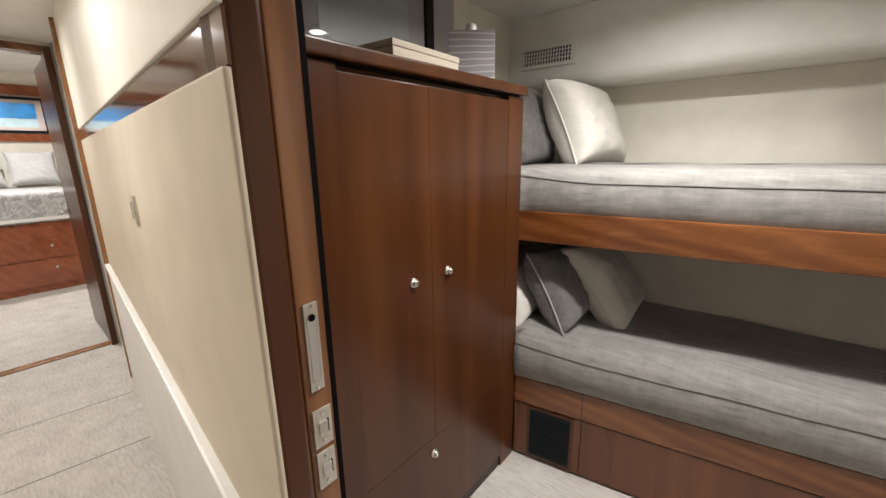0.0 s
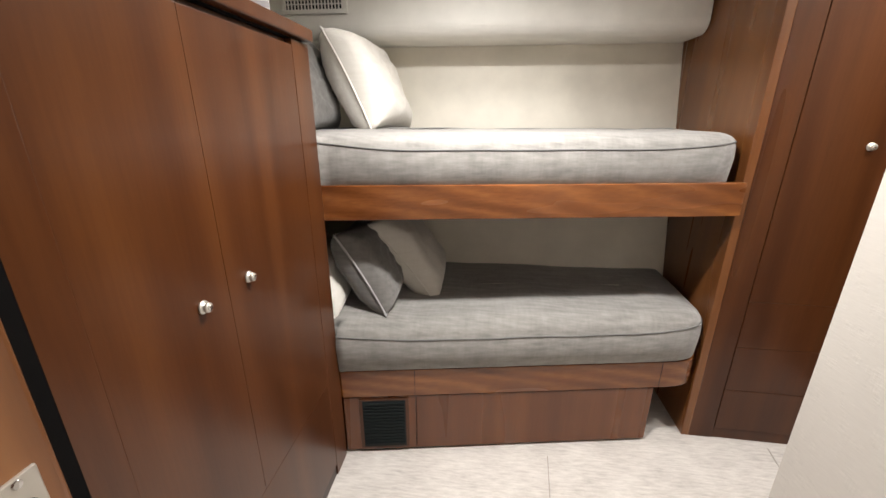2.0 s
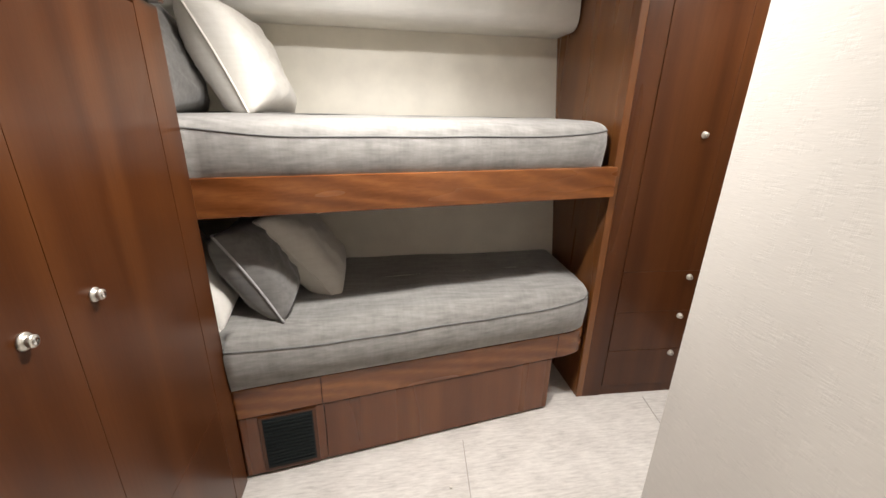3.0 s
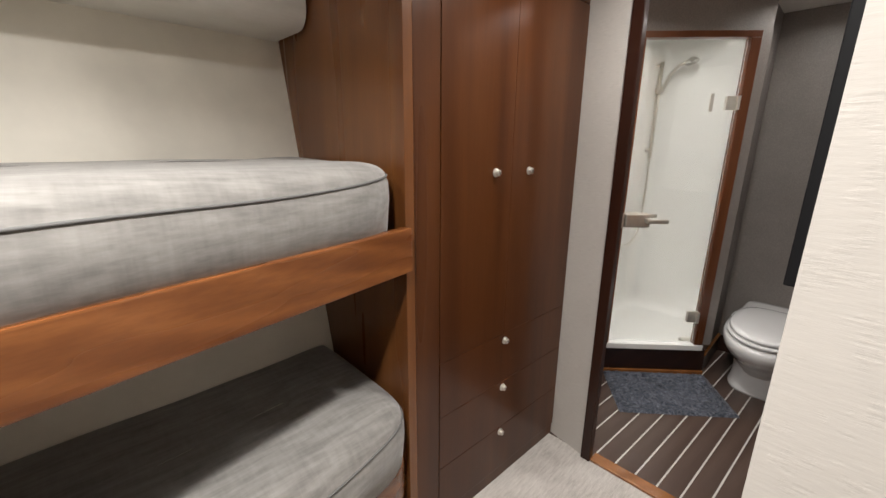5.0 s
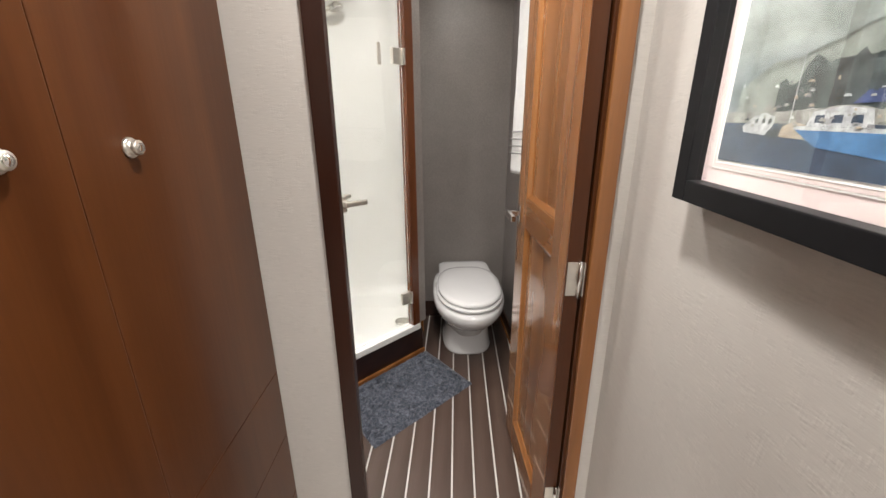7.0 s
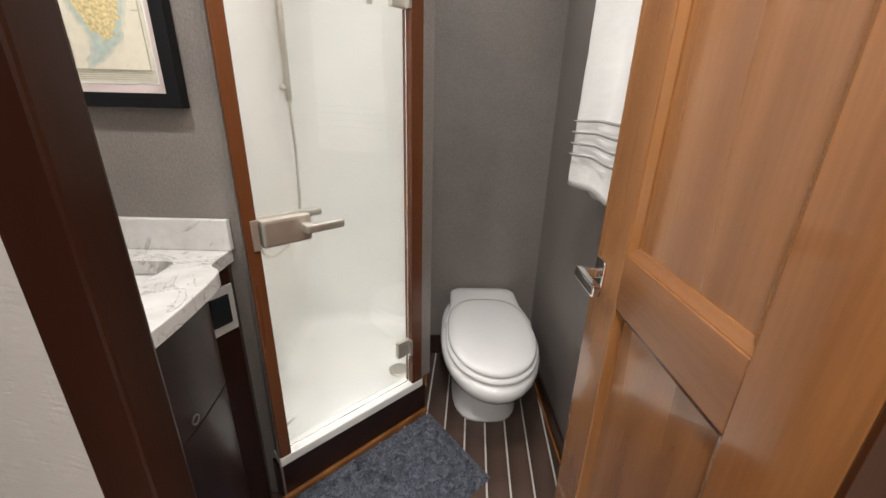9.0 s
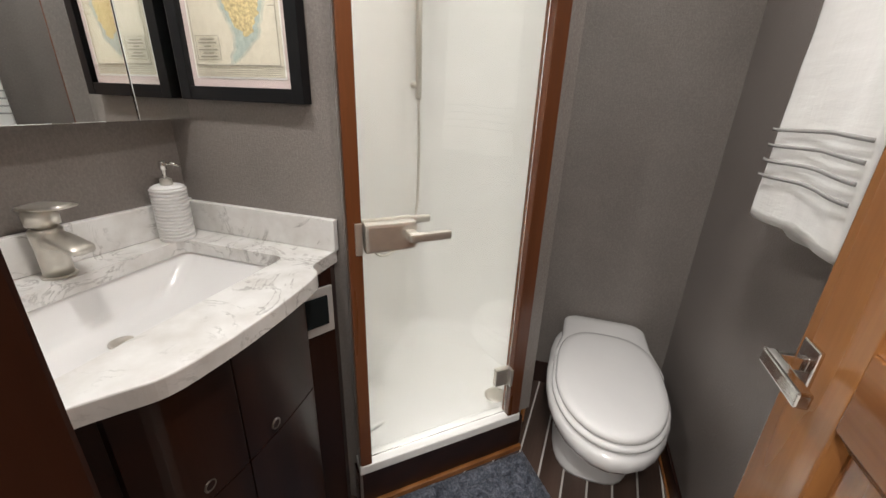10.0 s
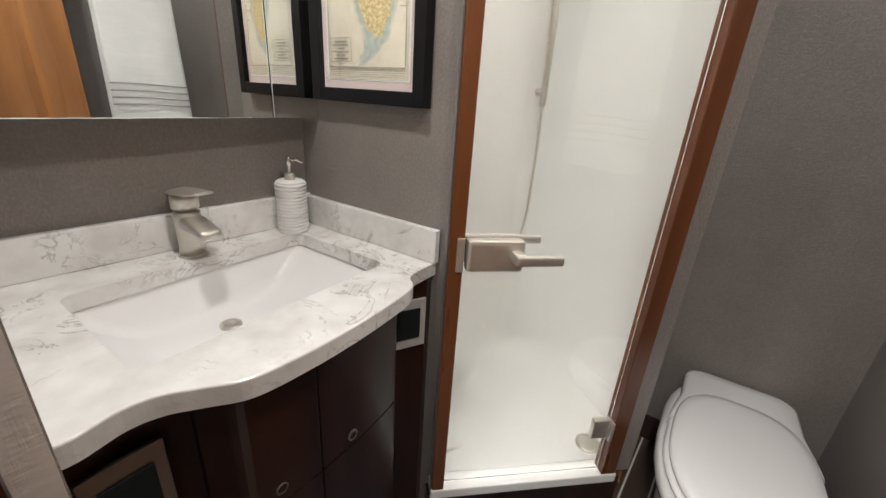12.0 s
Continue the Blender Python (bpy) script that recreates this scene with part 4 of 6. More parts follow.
# ---- vanity ----
def vanity_front(out=0.0):
    """Serpentine front line of the worktop, from the bulkhead to the shower wall."""
    base = [(1.7375, 2.300), (1.775, 2.293), (1.825, 2.302), (1.865, 2.293), (1.905, 2.266), (1.955, 2.233), (2.03, 2.222), (2.11, 2.219), (2.21, 2.222), (2.30, 2.231), (2.338, 2.243), (2.360, 2.268), (2.388, 2.279), (2.476, 2.280)]
    out_pts = []
    for i in range(len(base) - 1):
        p0, p1, p2, p3 = (Vector(base[max(0, min(len(base) - 1, i + k))]) for k in (-1, 0, 1, 2))
        for s in range(5):
            t = s / 5
            q = 0.5 * (2 * p1 + (p2 - p0) * t + (2 * p0 - 5 * p1 + 4 * p2 - p3) * t ** 2 + (3 * p1 - p0 - 3 * p2 + p3) * t ** 3)
            out_pts.append((q.x, q.y - out))
    return out_pts + [(base[-1][0], base[-1][1] - out)]


def vanity():
    t = thing("vanity_cabinet", (2.13, 2.55, 0), "dark cherry-wood vanity cabinet with a bowed front", "cabinet")
    body = [(x, y + 0.045) for x, y in vanity_front()]
    body = [(1.7375, body[0][1])] + body[1:]
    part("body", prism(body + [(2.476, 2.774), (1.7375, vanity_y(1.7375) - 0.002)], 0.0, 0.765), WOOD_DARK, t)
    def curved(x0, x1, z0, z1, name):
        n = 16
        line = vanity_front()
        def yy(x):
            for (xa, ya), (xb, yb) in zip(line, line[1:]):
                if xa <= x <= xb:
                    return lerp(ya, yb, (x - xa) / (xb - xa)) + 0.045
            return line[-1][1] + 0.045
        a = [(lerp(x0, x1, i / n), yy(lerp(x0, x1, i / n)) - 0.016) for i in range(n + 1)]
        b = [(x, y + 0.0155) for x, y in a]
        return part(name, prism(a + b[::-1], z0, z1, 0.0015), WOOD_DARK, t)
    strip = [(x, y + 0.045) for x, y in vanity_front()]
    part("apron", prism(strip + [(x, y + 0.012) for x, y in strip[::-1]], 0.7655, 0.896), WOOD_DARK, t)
    curved(1.90, 2.076, 0.625, 0.885, "drawer")
    curved(2.079, 2.305, 0.625, 0.885, "drawer")
    curved(1.90, 2.076, 0.08, 0.622, "door")
    curved(2.079, 2.305, 0.08, 0.622, "door")
    for x, y, z in ((1.994, 2.228 + 0.029, 0.655), (2.155, 2.220 + 0.029, 0.650)):
        turn = pose(0, 0, 0, 90, 0, 0)
        k = part("latch_ring", lathe([(0.0125, 0), (0.0125, 0.003), (0.011, 0.0045), (0.0092, 0.004), (0.0092, 0.001)], 24, (x, y, z), turn), DARK_NICKEL, t, "flat nickel latch ring", True)
        part("button", lathe([(0.0088, 0.0), (0.0088, 0.0030), (0.008, 0.0036), (0.0, 0.0036)], 20, (x, y, z), turn), WOOD_DARK, k, "dark push button")
    o = part("outlet_plate", slab((2.338, 2.322), (2.432, 2.272), 0.008, 0.715, 0.850, 0.002, 1), STEEL, t, "steel outlet plate with a dark cover")
    part("cover", slab((2.352, 2.3105), (2.416, 2.2765), 0.006, 0.742, 0.826, 0.002, 1), GRILLE, o)
    part("filler", prism([(2.33, 2.336), (2.44, 2.2785), (2.474, 2.29), (2.474, 2.35), (2.34, 2.36)], 0.0, 0.894), WOOD_DARK, t)
    q = part("outlet_plate", box(1.765, 1.865, 2.322, 2.331, 0.67, 0.84, 0.002), DARK_NICKEL, t, "steel outlet plate with a dark cover")
    part("cover", box(1.782, 1.848, 2.318, 2.3215, 0.70, 0.81, 0.002), GRILLE, q)


def worktop():
    t = thing("vanity_worktop", (2.13, 2.55, 0.87), "white veined quartz worktop with a serpentine front", "worktop")
    # ring of stone round the basin opening
    bx0, bx1, by0, by1 = 1.862, 2.382, 2.368, 2.698
    front = vanity_front()
    outer = front + [(2.476, 2.774), (1.7375, vanity_y(1.7375) - 0.002)]
    bm = bmesh.new()
    def loop(pts, z):
        return [bm.verts.new((x, y, z)) for x, y in pts]
    def rrect(x0, x1, y0, y1, r, n=4):
        pts = []
        for cx, cy, a0 in ((x1 - r, y0 + r, -90), (x1 - r, y1 - r, 0), (x0 + r, y1 - r, 90), (x0 + r, y0 + r, 180)):
            for i in range(n + 1):
                a = radians(a0 + 90 * i / n)
                pts.append((cx + r * math.cos(a), cy + r * math.sin(a)))
        return pts
    hole = rrect(bx0, bx1, by0, by1, 0.025)
    for z, flip in ((0.932, False), (0.897, True)):
        a, b = loop(outer, z), loop(hole, z)
        edges = [bm.edges.new((a[i], a[(i + 1) % len(a)])) for i in range(len(a))] + [bm.edges.new((b[i], b[(i + 1) % len(b)])) for i in range(len(b))]
        bmesh.ops.triangle_fill(bm, use_beauty=True, use_dissolve=False, edges=edges)
        if not flip:
            a1, b1 = a, b
    for up, lo in ((a1, a), (b1, b)):
        k = len(up)
        for i in range(k):
            j = (i + 1) % k
            bm.faces.new((lo[i], lo[j], up[j], up[i]))
    bmesh.ops.recalc_face_normals(bm, faces=bm.faces)
    rim = [e for e in bm.edges if all(v in set(a1) for v in e.verts) and len(e.link_faces) == 2 and any(abs(f.normal.z) < 0.5 for f in e.link_faces)]
    bmesh.ops.bevel(bm, geom=rim, offset=0.003, segments=2, profile=0.5, affect="EDGES")
    part("slab", bm, QUARTZ, t)
    part("splash", slab((1.7375, vanity_y(1.7375) - 0.0215), (2.4765, vanity_y(2.4765) - 0.0215), 0.020, 0.9325, 1.022, 0.003), QUARTZ, t, "upstand behind the basin")
    part("splash", box(2.458, 2.4765, 2.272, 2.7535, 0.9325, 1.018, 0.003), QUARTZ, t, "upstand beside the shower")
    part("splash", box(1.7375, 1.757, 2.302, 2.821, 0.9325, 1.020, 0.003), QUARTZ, t, "upstand by the bulkhead")
    # undermount basin
    b = bmesh.new()
    # (inset at the ends, at the back, at the front, height)
    spec = [(0.0, 0.0, 0.0, 0.8965), (0.008, 0.003, 0.004, 0.884), (0.034, 0.008, 0.012, 0.858), (0.066, 0.014, 0.024, 0.833), (0.092, 0.022, 0.042, 0.817), (0.116, 0.036, 0.066, 0.808), (0.152, 0.056, 0.100, 0.804), (0.215, 0.080, 0.150, 0.801)]
    rings = []
    for ends, back, near, z in spec:
        rings.append([b.verts.new((x, y, z)) for x, y in rrect(bx0 - 0.006 + ends, bx1 + 0.006 - ends, by0 - 0.006 + near, by1 + 0.006 - back, 0.032)])
    for p, q in zip(rings, rings[1:]):
        k = len(p)
        for i in range(k):
            j = (i + 1) % k
            b.faces.new((p[i], p[j], q[j], q[i]))
    b.faces.new(rings[-1])
    s = thing("wash_basin", (2.13, 2.5, 0.79), "white undermount rectangular basin", "basin")
    part("bowl", b, PORCELAIN, s, "", True)
    part("waste", lathe([(0.024, 0), (0.024, 0.003), (0.018, 0.006), (0, 0.006)], 20, (2.108, 2.588, 0.8012)), NICKEL, s, "nickel waste", True)


vanity()
worktop()


# ---- mirror cabinet, framed map ----
def mirror_cabinet():
    t = thing("mirror_cabinet", (2.1, 2.74, 1.2), "shallow wall cabinet with bright mirror doors", "mirror")
    part("body", prism([(1.738, 2.733), (2.338, 2.709), (2.477, 2.708), (2.477, 2.7755), (1.738, vanity_y(1.738) - 0.0005)], 1.246, 2.03), CHROME, t)
    part("mirror_door", slab((1.740, 2.7245), (2.3380, 2.7005), 0.006, 1.243, 2.03, 0.002, 1), MIRROR, t, "mirrored door standing slightly proud")
    part("mirror_door", box(2.3405, 2.4765, 2.7005, 2.7065, 1.243, 2.03, 0.002), MIRROR, t, "narrow mirrored door")
mirror_cabinet()

def frame_on(name, origin, along, out, w, h, border, depth, label, art):
    """A framed print: origin is the lower corner on the wall, along the wall, out from it."""
    a, o = Vector(along).normalized(), Vector(out).normalized()
    u = Vector((0, 0, 1))
    org = Vector(origin)
    t = thing(name, org + a * w / 2, label, "picture")
    def blk(s0, s1, z0, z1, d0, d1, r=0.0):
        p = [org + a * s + o * d for s, d in ((s0, d0), (s1, d0), (s1, d1), (s0, d1))]
        return prism([(v.x, v.y) for v in p], org.z + z0, org.z + z1, r)
    for nm, b in (("frame_side", blk(0, border, 0, h, 0, depth, 0.002)), ("frame_side", blk(w - border, w, 0, h, 0, depth, 0.002)),
                  ("frame_bar", blk(border, w - border, 0, border, 0, depth - 0.001, 0.002)), ("frame_bar", blk(border, w - border, h - border, h, 0, depth - 0.001, 0.002))):
        part(nm, b, BLACK, t, "black lacquered frame")
    part("backing", blk(border, w - border, border, h - border, 0.0, depth * 0.45), MATBOARD, t, "pale pink mount")
    def at(s, z, d):
        return org + a * s + o * d + u * z
    art(t, blk, w, h, border, depth, at)
    g = part("glazing", blk(border - 0.002, w - border + 0.002, border - 0.002, h - border + 0.002, depth * 0.62, depth * 0.62 + 0.002), GLASS, t)
    g.visible_shadow = False
    return t



# ---- forward cabin, seen down the hall ----
setting("ceiling_forward", box(-8.0, -3.701, -1.4, 2.6, 2.40, 2.48), CEILING, "cream ceiling of the forward cabin", "ceiling")
setting("wall_forward_bow", box(-7.13, -7.05, -1.4, 2.6, 0, 2.40), CREAM_WALL, "cream wall behind the forward bed", "wall")
setting("wall_forward_port", box(-7.05, -3.70, -1.40, -1.32, 0, 2.40), CREAM_WALL, "cream side wall of the forward cabin", "wall")
setting("wall_forward_starboard", box(-7.05, -3.70, 1.75, 1.83, 0, 2.40), CREAM_WALL, "cream side wall of the forward cabin", "wall")
setting("floor_forward", join(box(-8.0, -3.6, -1.4, -0.751, -0.08, 0)), CARPET, "pale carpet of the forward cabin", "carpet")
setting("wall_forward_door_a", box(-3.70, -3.62, 0.986, 1.75, 0, 2.40), CREAM, "cream wall beside the forward door", "wall")
setting("wall_forward_door_b", box(-3.70, -3.62, -1.32, 0.20, 0, 2.40), CREAM, "cream wall beside the forward door", "wall")
setting("wall_forward_door_top", box(-3.70, -3.62, 0.2001, 0.9859, 2.105, 2.40), CREAM, "cream wall above the forward door", "wall")
df = setting("door_frame_forward", box(-3.712, -3.60, 0.947, 0.9855, 0, 2.104, 0.004), WOOD, "cherry frame of the forward cabin door", "door frame")
part("jamb", box(-3.712, -3.60, 0.2005, 0.240, 0, 2.104, 0.004), WOOD, df)
part("head", box(-3.712, -3.60, 0.2405, 0.9465, 2.062, 2.104, 0.004), WOOD_X, df)
setting("threshold_forward", box(-3.70, -3.63, 0.2405, 0.9465, 0, 0.010, 0.003), WOOD_GOLD, "teak strip under the forward door", "threshold")


def forward_door():
    t = thing("forward_door", (-4.0, 0.95, 0), "glossy cherry door folded back inside the forward cabin", "door")
    part("leaf", prism([(-3.72, 0.950), (-3.72, 0.985), (-4.32, 0.998), (-4.32, 0.963)], 0.012, 2.05, 0.002), WOOD, t)
    part("handle", join(box(-4.27, -4.235, 0.950, 0.960, 0.95, 1.01, 0.002), box(-4.26, -4.245, 0.915, 0.952, 0.972, 0.988, 0.003), box(-4.26, -4.14, 0.908, 0.920, 0.972, 0.988, 0.003)), NICKEL, t, "nickel lever handle")
    for z in (0.28, 1.75):
        part("hinge", box(-3.719, -3.713, 0.952, 0.985, z - 0.05, z + 0.05, 0.001), NICKEL, t)
forward_door()


def forward_bed():
    t = thing("bed", (-6.4, 0.3, 0), "red cherry-wood bed with drawers in its base", "bed")
    part("body", box(-7.04, -5.75, -0.75, 1.22, 0.0, 0.74, 0.005), WOOD_RED, t)
    for z0, z1, zk in ((0.07, 0.345, 0.25), (0.365, 0.70, 0.49)):
        part("drawer", box(-5.751, -5.735, 0.28, 1.12, z0, z1, 0.003), WOOD_RED, t)
        knob(t, (-5.735, 0.93, zk), (1, 0))
    m = thing("bed_mattress", (-6.4, 0.3, 0.74), "bed made up with a grey-and-white damask cover", "bedding")
    bm = box(-7.04, -5.72, -0.76, 1.23, 0.742, 1.06, 0.06, 4)
    part("cover", bm, DAMASK, m, "", True)
    part("sheet_band", box(-5.722, -5.715, -0.70, 1.17, 0.765, 0.80, 0.002), WHITE, m)
WOOD_RED = wood("red_cherry", (0.20, 0.048, 0.018), (0.29, 0.080, 0.030), (0.36, 0.11, 0.045), "X")


def damask():
    m, n, l, p = mat_base("damask")
    f = noise_of(n, l, coords(n, l), 9.0, 3, 0.5, 2.5)
    l.new(ramp(n, l, f, [(0.44, (0.34, 0.33, 0.33)), (0.50, (0.62, 0.61, 0.60)), (0.56, (0.40, 0.39, 0.39))]), p.inputs["Base Color"])
    p.inputs["Roughness"].default_value = 0.8
    return m
DAMASK = damask()
forward_bed()


CUSHION_GREY_PALE = fabric("pale_pillow", (0.42, 0.41, 0.41), (0.60, 0.59, 0.58), bumps=0.15)
PIPE_SATIN = plain("satin_welt", (0.34, 0.33, 0.33), 0.45)


# ---- pillows ----
def pillow(name, centre, wide, high, thick, m_rot, material, label, seed, group, piping=None, pinch=0.30):
    """A plump square cushion with pulled-out corners, creases and a welt; local x is its thickness."""
    n = 34
    t = thing(name, centre, label, "cushion", group)
    def surf(side):
        rows = []
        for i in range(n + 1):
            r = []
            for j in range(n + 1):
                u, v = -1 + 2 * i / n, -1 + 2 * j / n
                cu = u * (1 - 0.10 * (1 - v * v) * abs(u) ** 3)
                cv = v * (1 - 0.10 * (1 - u * u) * abs(v) ** 3)
                h = ((1 - u ** 4) * (1 - v ** 4)) ** 0.42
                h *= 1 - pinch * 0.3 * (abs(u) * abs(v))
                h += 0.16 * noise.noise(Vector((u * 1.6 + seed, v * 1.6, side * 3.0 + seed))) * (1 - max(abs(u), abs(v)) ** 4)
                h += 0.11 * noise.noise(Vector((u * 3.8 + seed, v * 5.5, side * 5.0))) * (1 - max(abs(u), abs(v)) ** 2)
                wr = abs(noise.noise(Vector((u * 2.2 + v * 3.1 + seed * 3, v * 1.2 - u * 1.5, side * 2.0 + seed))))
                h += (0.09 - 0.5 * min(wr, 0.18)) * (1 - max(abs(u), abs(v)) ** 3) * 0.55
                r.append(Vector((side * h * thick / 2, cu * wide / 2, cv * high / 2)))
            rows.append(r)
        return rows
    bm = bmesh.new()
    a, b = surf(1), surf(-1)
    va = [[bm.verts.new(p) for p in r] for r in a]
    vb = [[None] * (n + 1) for _ in range(n + 1)]
    for i in range(n + 1):
        for j in range(n + 1):
            vb[i][j] = va[i][j] if i in (0, n) or j in (0, n) else bm.verts.new(b[i][j])
    for i in range(n):
        for j in range(n):
            bm.faces.new((va[i][j], va[i + 1][j], va[i + 1][j + 1], va[i][j + 1]))
            bm.faces.new((vb[i][j], vb[i][j + 1], vb[i + 1][j + 1], vb[i + 1][j]))
    bmesh.ops.recalc_face_normals(bm, faces=bm.faces)
    place = Matrix.Translation(centre) @ m_rot
    rim = [a[i][0] for i in range(n)] + [a[n][j] for j in range(n)] + [a[n - i][n] for i in range(n)] + [a[0][n - j] for j in range(n)]
    rim = [place @ p for p in rim]
    moved(bm, place)
    part("cover", bm, material, t, "", True)
    part("welt", tube(rim, 0.0045, 8, True), piping or material, t, "", True)
    return t


def lean(tilt, turn=0.0, roll=0.0):
    """A cushion facing +x, tipped back by tilt degrees, turned about the upright, rolled in its plane."""
    return pose(0, 0, 0, 0, 0, turn) @ pose(0, 0, 0, 0, -tilt, 0) @ pose(0, 0, 0, roll, 0, 0)


pillow("cushion", (-0.90, 2.30, 1.52), 0.44, 0.42, 0.22, lean(18, -4, 3), CUSHION_GREY, "grey velvet cushion propped at the head of the upper bunk", 2.0, "upper bunk cushions")
pillow("cushion", (-0.645, 2.515, 1.525), 0.48, 0.44, 0.23, lean(27, -5, -3), CUSHION_CREAM, "cream linen cushion with welted edge on the upper bunk", 5.0, "upper bunk cushions")
pillow("cushion", (-0.78, 2.12, 0.785), 0.36, 0.36, 0.13, lean(30, 4, 2), CUSHION_CREAM, "cream linen cushion tucked behind on the lower bunk", 8.0, "lower bunk cushions")
pillow("cushion", (-0.585, 2.19, 0.795), 0.42, 0.38, 0.19, lean(30, 6, -4), CUSHION_GREY, "dark grey velvet cushion with a satin welt on the lower bunk", 11.0, "lower bunk cushions", PIPE_SATIN)
pillow("cushion", (-0.455, 2.405, 0.795), 0.47, 0.46, 0.20, lean(38, 2, 2), CUSHION_CREAM, "cream linen cushion leaning on the lower bunk", 14.0, "lower bunk cushions")
pillow("bed_pillow", (-6.78, 1.02, 1.28), 0.44, 0.42, 0.16, lean(22), CUSHION_GREY_PALE, "pale grey pillow on the forward bed", 17.0, "forward bed pillows")
pillow("bed_pillow", (-6.78, 0.52, 1.28), 0.50, 0.42, 0.16, lean(22), CUSHION_GREY_PALE, "pale grey pillow on the forward bed", 21.0, "forward bed pillows")


# ---- wall vents ----
def soffit_vent():
    t = thing("air_vent", (-0.925, 2.64, 1.91), "cream air vent with a grid of slots in the soffit", "vent")
    y = 2.6385
    for nm, b in (("frame_bar", box(-1.085, -0.765, y - 0.010, y, 1.948, 1.968, 0.003)), ("frame_bar", box(-1.085, -0.765, y - 0.010, y, 1.852, 1.872, 0.003)),
                  ("frame_side", box(-1.085, -1.063, y - 0.010, y, 1.8725, 1.9475, 0.003)), ("frame_side", box(-0.787, -0.765, y - 0.010, y, 1.8725, 1.9475, 0.003))):
        part(nm, b, CEILING, t)
    part("backing", box(-1.064, -0.786, y - 0.002, y + 0.001, 1.872, 1.948), GRILLE, t, "dark duct behind the slots")
    for i in range(17):
        x = -1.055 + i * 0.0163
        part("slat", box(x, x + 0.0065, y - 0.007, y - 0.0025, 1.8725, 1.9475, 0.001), WHITE, t)
    for z in (1.890, 1.909, 1.928):
        part("crossbar", box(-1.0625, -0.7875, y - 0.0085, y - 0.0075, z, z + 0.005), WHITE, t)
soffit_vent()


# ---- things on the locker top ----
def tissue_box():
    t = thing("tissue_box", (-0.77, 1.71, 1.647), "grey wave-patterned tissue box with a tissue showing", "box")
    m = Matrix.Translation((-0.77, 1.71, 1.647)) @ pose(0, 0, 0, 0, 0, 38)
    part("carton", moved(box(-0.078, 0.078, -0.078, 0.078, 0, 0.158, 0.002), m), TISSUE, t)
    part("opening", moved(lathe([(0.034, 0.1582), (0.034, 0.1588), (0, 0.1588)], 20), m), WHITE, t)
    bm = bmesh.new()
    vs = [bm.verts.new((0.028 * math.cos(a) * (1 - 0.5 * k / 4), 0.016 * math.sin(a) * (1 + 0.3 * math.sin(3 * a)) , 0.159 + 0.012 * k)) for k in range(4) for a in [i * math.pi / 7 for i in range(14)]]
    for k in range(3):
        for i in range(14):
            j = (i + 1) % 14
            bm.faces.new((vs[k * 14 + i], vs[k * 14 + j], vs[k * 14 + 14 + j], vs[k * 14 + 14 + i]))
    bm.faces.new(vs[42:56])
    part("tissue", moved(bm, m), WHITE, t, "", True)


def wave_mat():
    m, n, l, p = mat_base("wave_print")
    w = n.new("ShaderNodeTexWave")
    w.bands_direction = "Z"
    w.inputs["Scale"].default_value, w.inputs["Distortion"].default_value, w.inputs["Detail"].default_value = 16.0, 3.0, 1.0
    w.inputs["Detail Scale"].default_value = 0.5
    l.new(coords(n, l), w.inputs["Vector"])
    l.new(ramp(n, l, w.outputs["Fac"], [(0.0, (0.34, 0.32, 0.33)), (0.75, (0.30, 0.28, 0.29)), (0.92, (0.55, 0.53, 0.53))]), p.inputs["Base Color"])
    p.inputs["Roughness"].default_value = 0.5
    return m
TISSUE = wave_mat()
tissue_box()


def keepsake_box():
    t = thing("storage_box", (-0.77, 1.36, 1.647), "low cream wooden box with a lid", "box")
    m = Matrix.Translation((-0.76, 1.39, 1.647)) @ pose(0, 0, 0, 0, 0, 3)
    part("box", moved(box(-0.07, 0.07, -0.15, 0.15, 0, 0.034, 0.003), m), BOX_WOOD, t)
    part("lid", moved(box(-0.072, 0.072, -0.152, 0.152, 0.0345, 0.052, 0.003), m), BOX_WOOD, t)
BOX_WOOD = wood("limed_wood", (0.56, 0.48, 0.37), (0.66, 0.58, 0.47), (0.74, 0.68, 0.58), "Y", 0.5, 0.0)
keepsake_box()


# ---- framed prints ----
def art_sheet(t, blk, name, s0, s1, z0, z1, d, mat, label=""):
    return part(name, blk(s0, s1, z0, z1, d, d + 0.0008), mat, t, label)


def harbour_mat():
    m, n, l, p = mat_base("harbour_print")
    c = n.new("ShaderNodeTexCoord")
    sep = n.new("ShaderNodeSeparateXYZ")
    l.new(c.outputs["Generated"], sep.inputs[0])
    base = ramp(n, l, sep.outputs["Z"], [(0.0, (0.10, 0.13, 0.15)), (0.22, (0.18, 0.21, 0.22)), (0.30, (0.26, 0.285, 0.27)), (0.62, (0.32, 0.345, 0.325)), (0.85, (0.42, 0.45, 0.45))])
    cloud = noise_of(n, l, coords(n, l, (3, 3, 7)), 3.0, 6, 0.6)
    dark = mixc(n, l, base, ramp(n, l, cloud, [(0.35, (0.35, 0.38, 0.36)), (0.6, (1, 1, 1))]), 0.8, "MULTIPLY")
    l.new(dark, p.inputs["Base Color"])
    p.inputs["Roughness"].default_value = 0.4
    return m


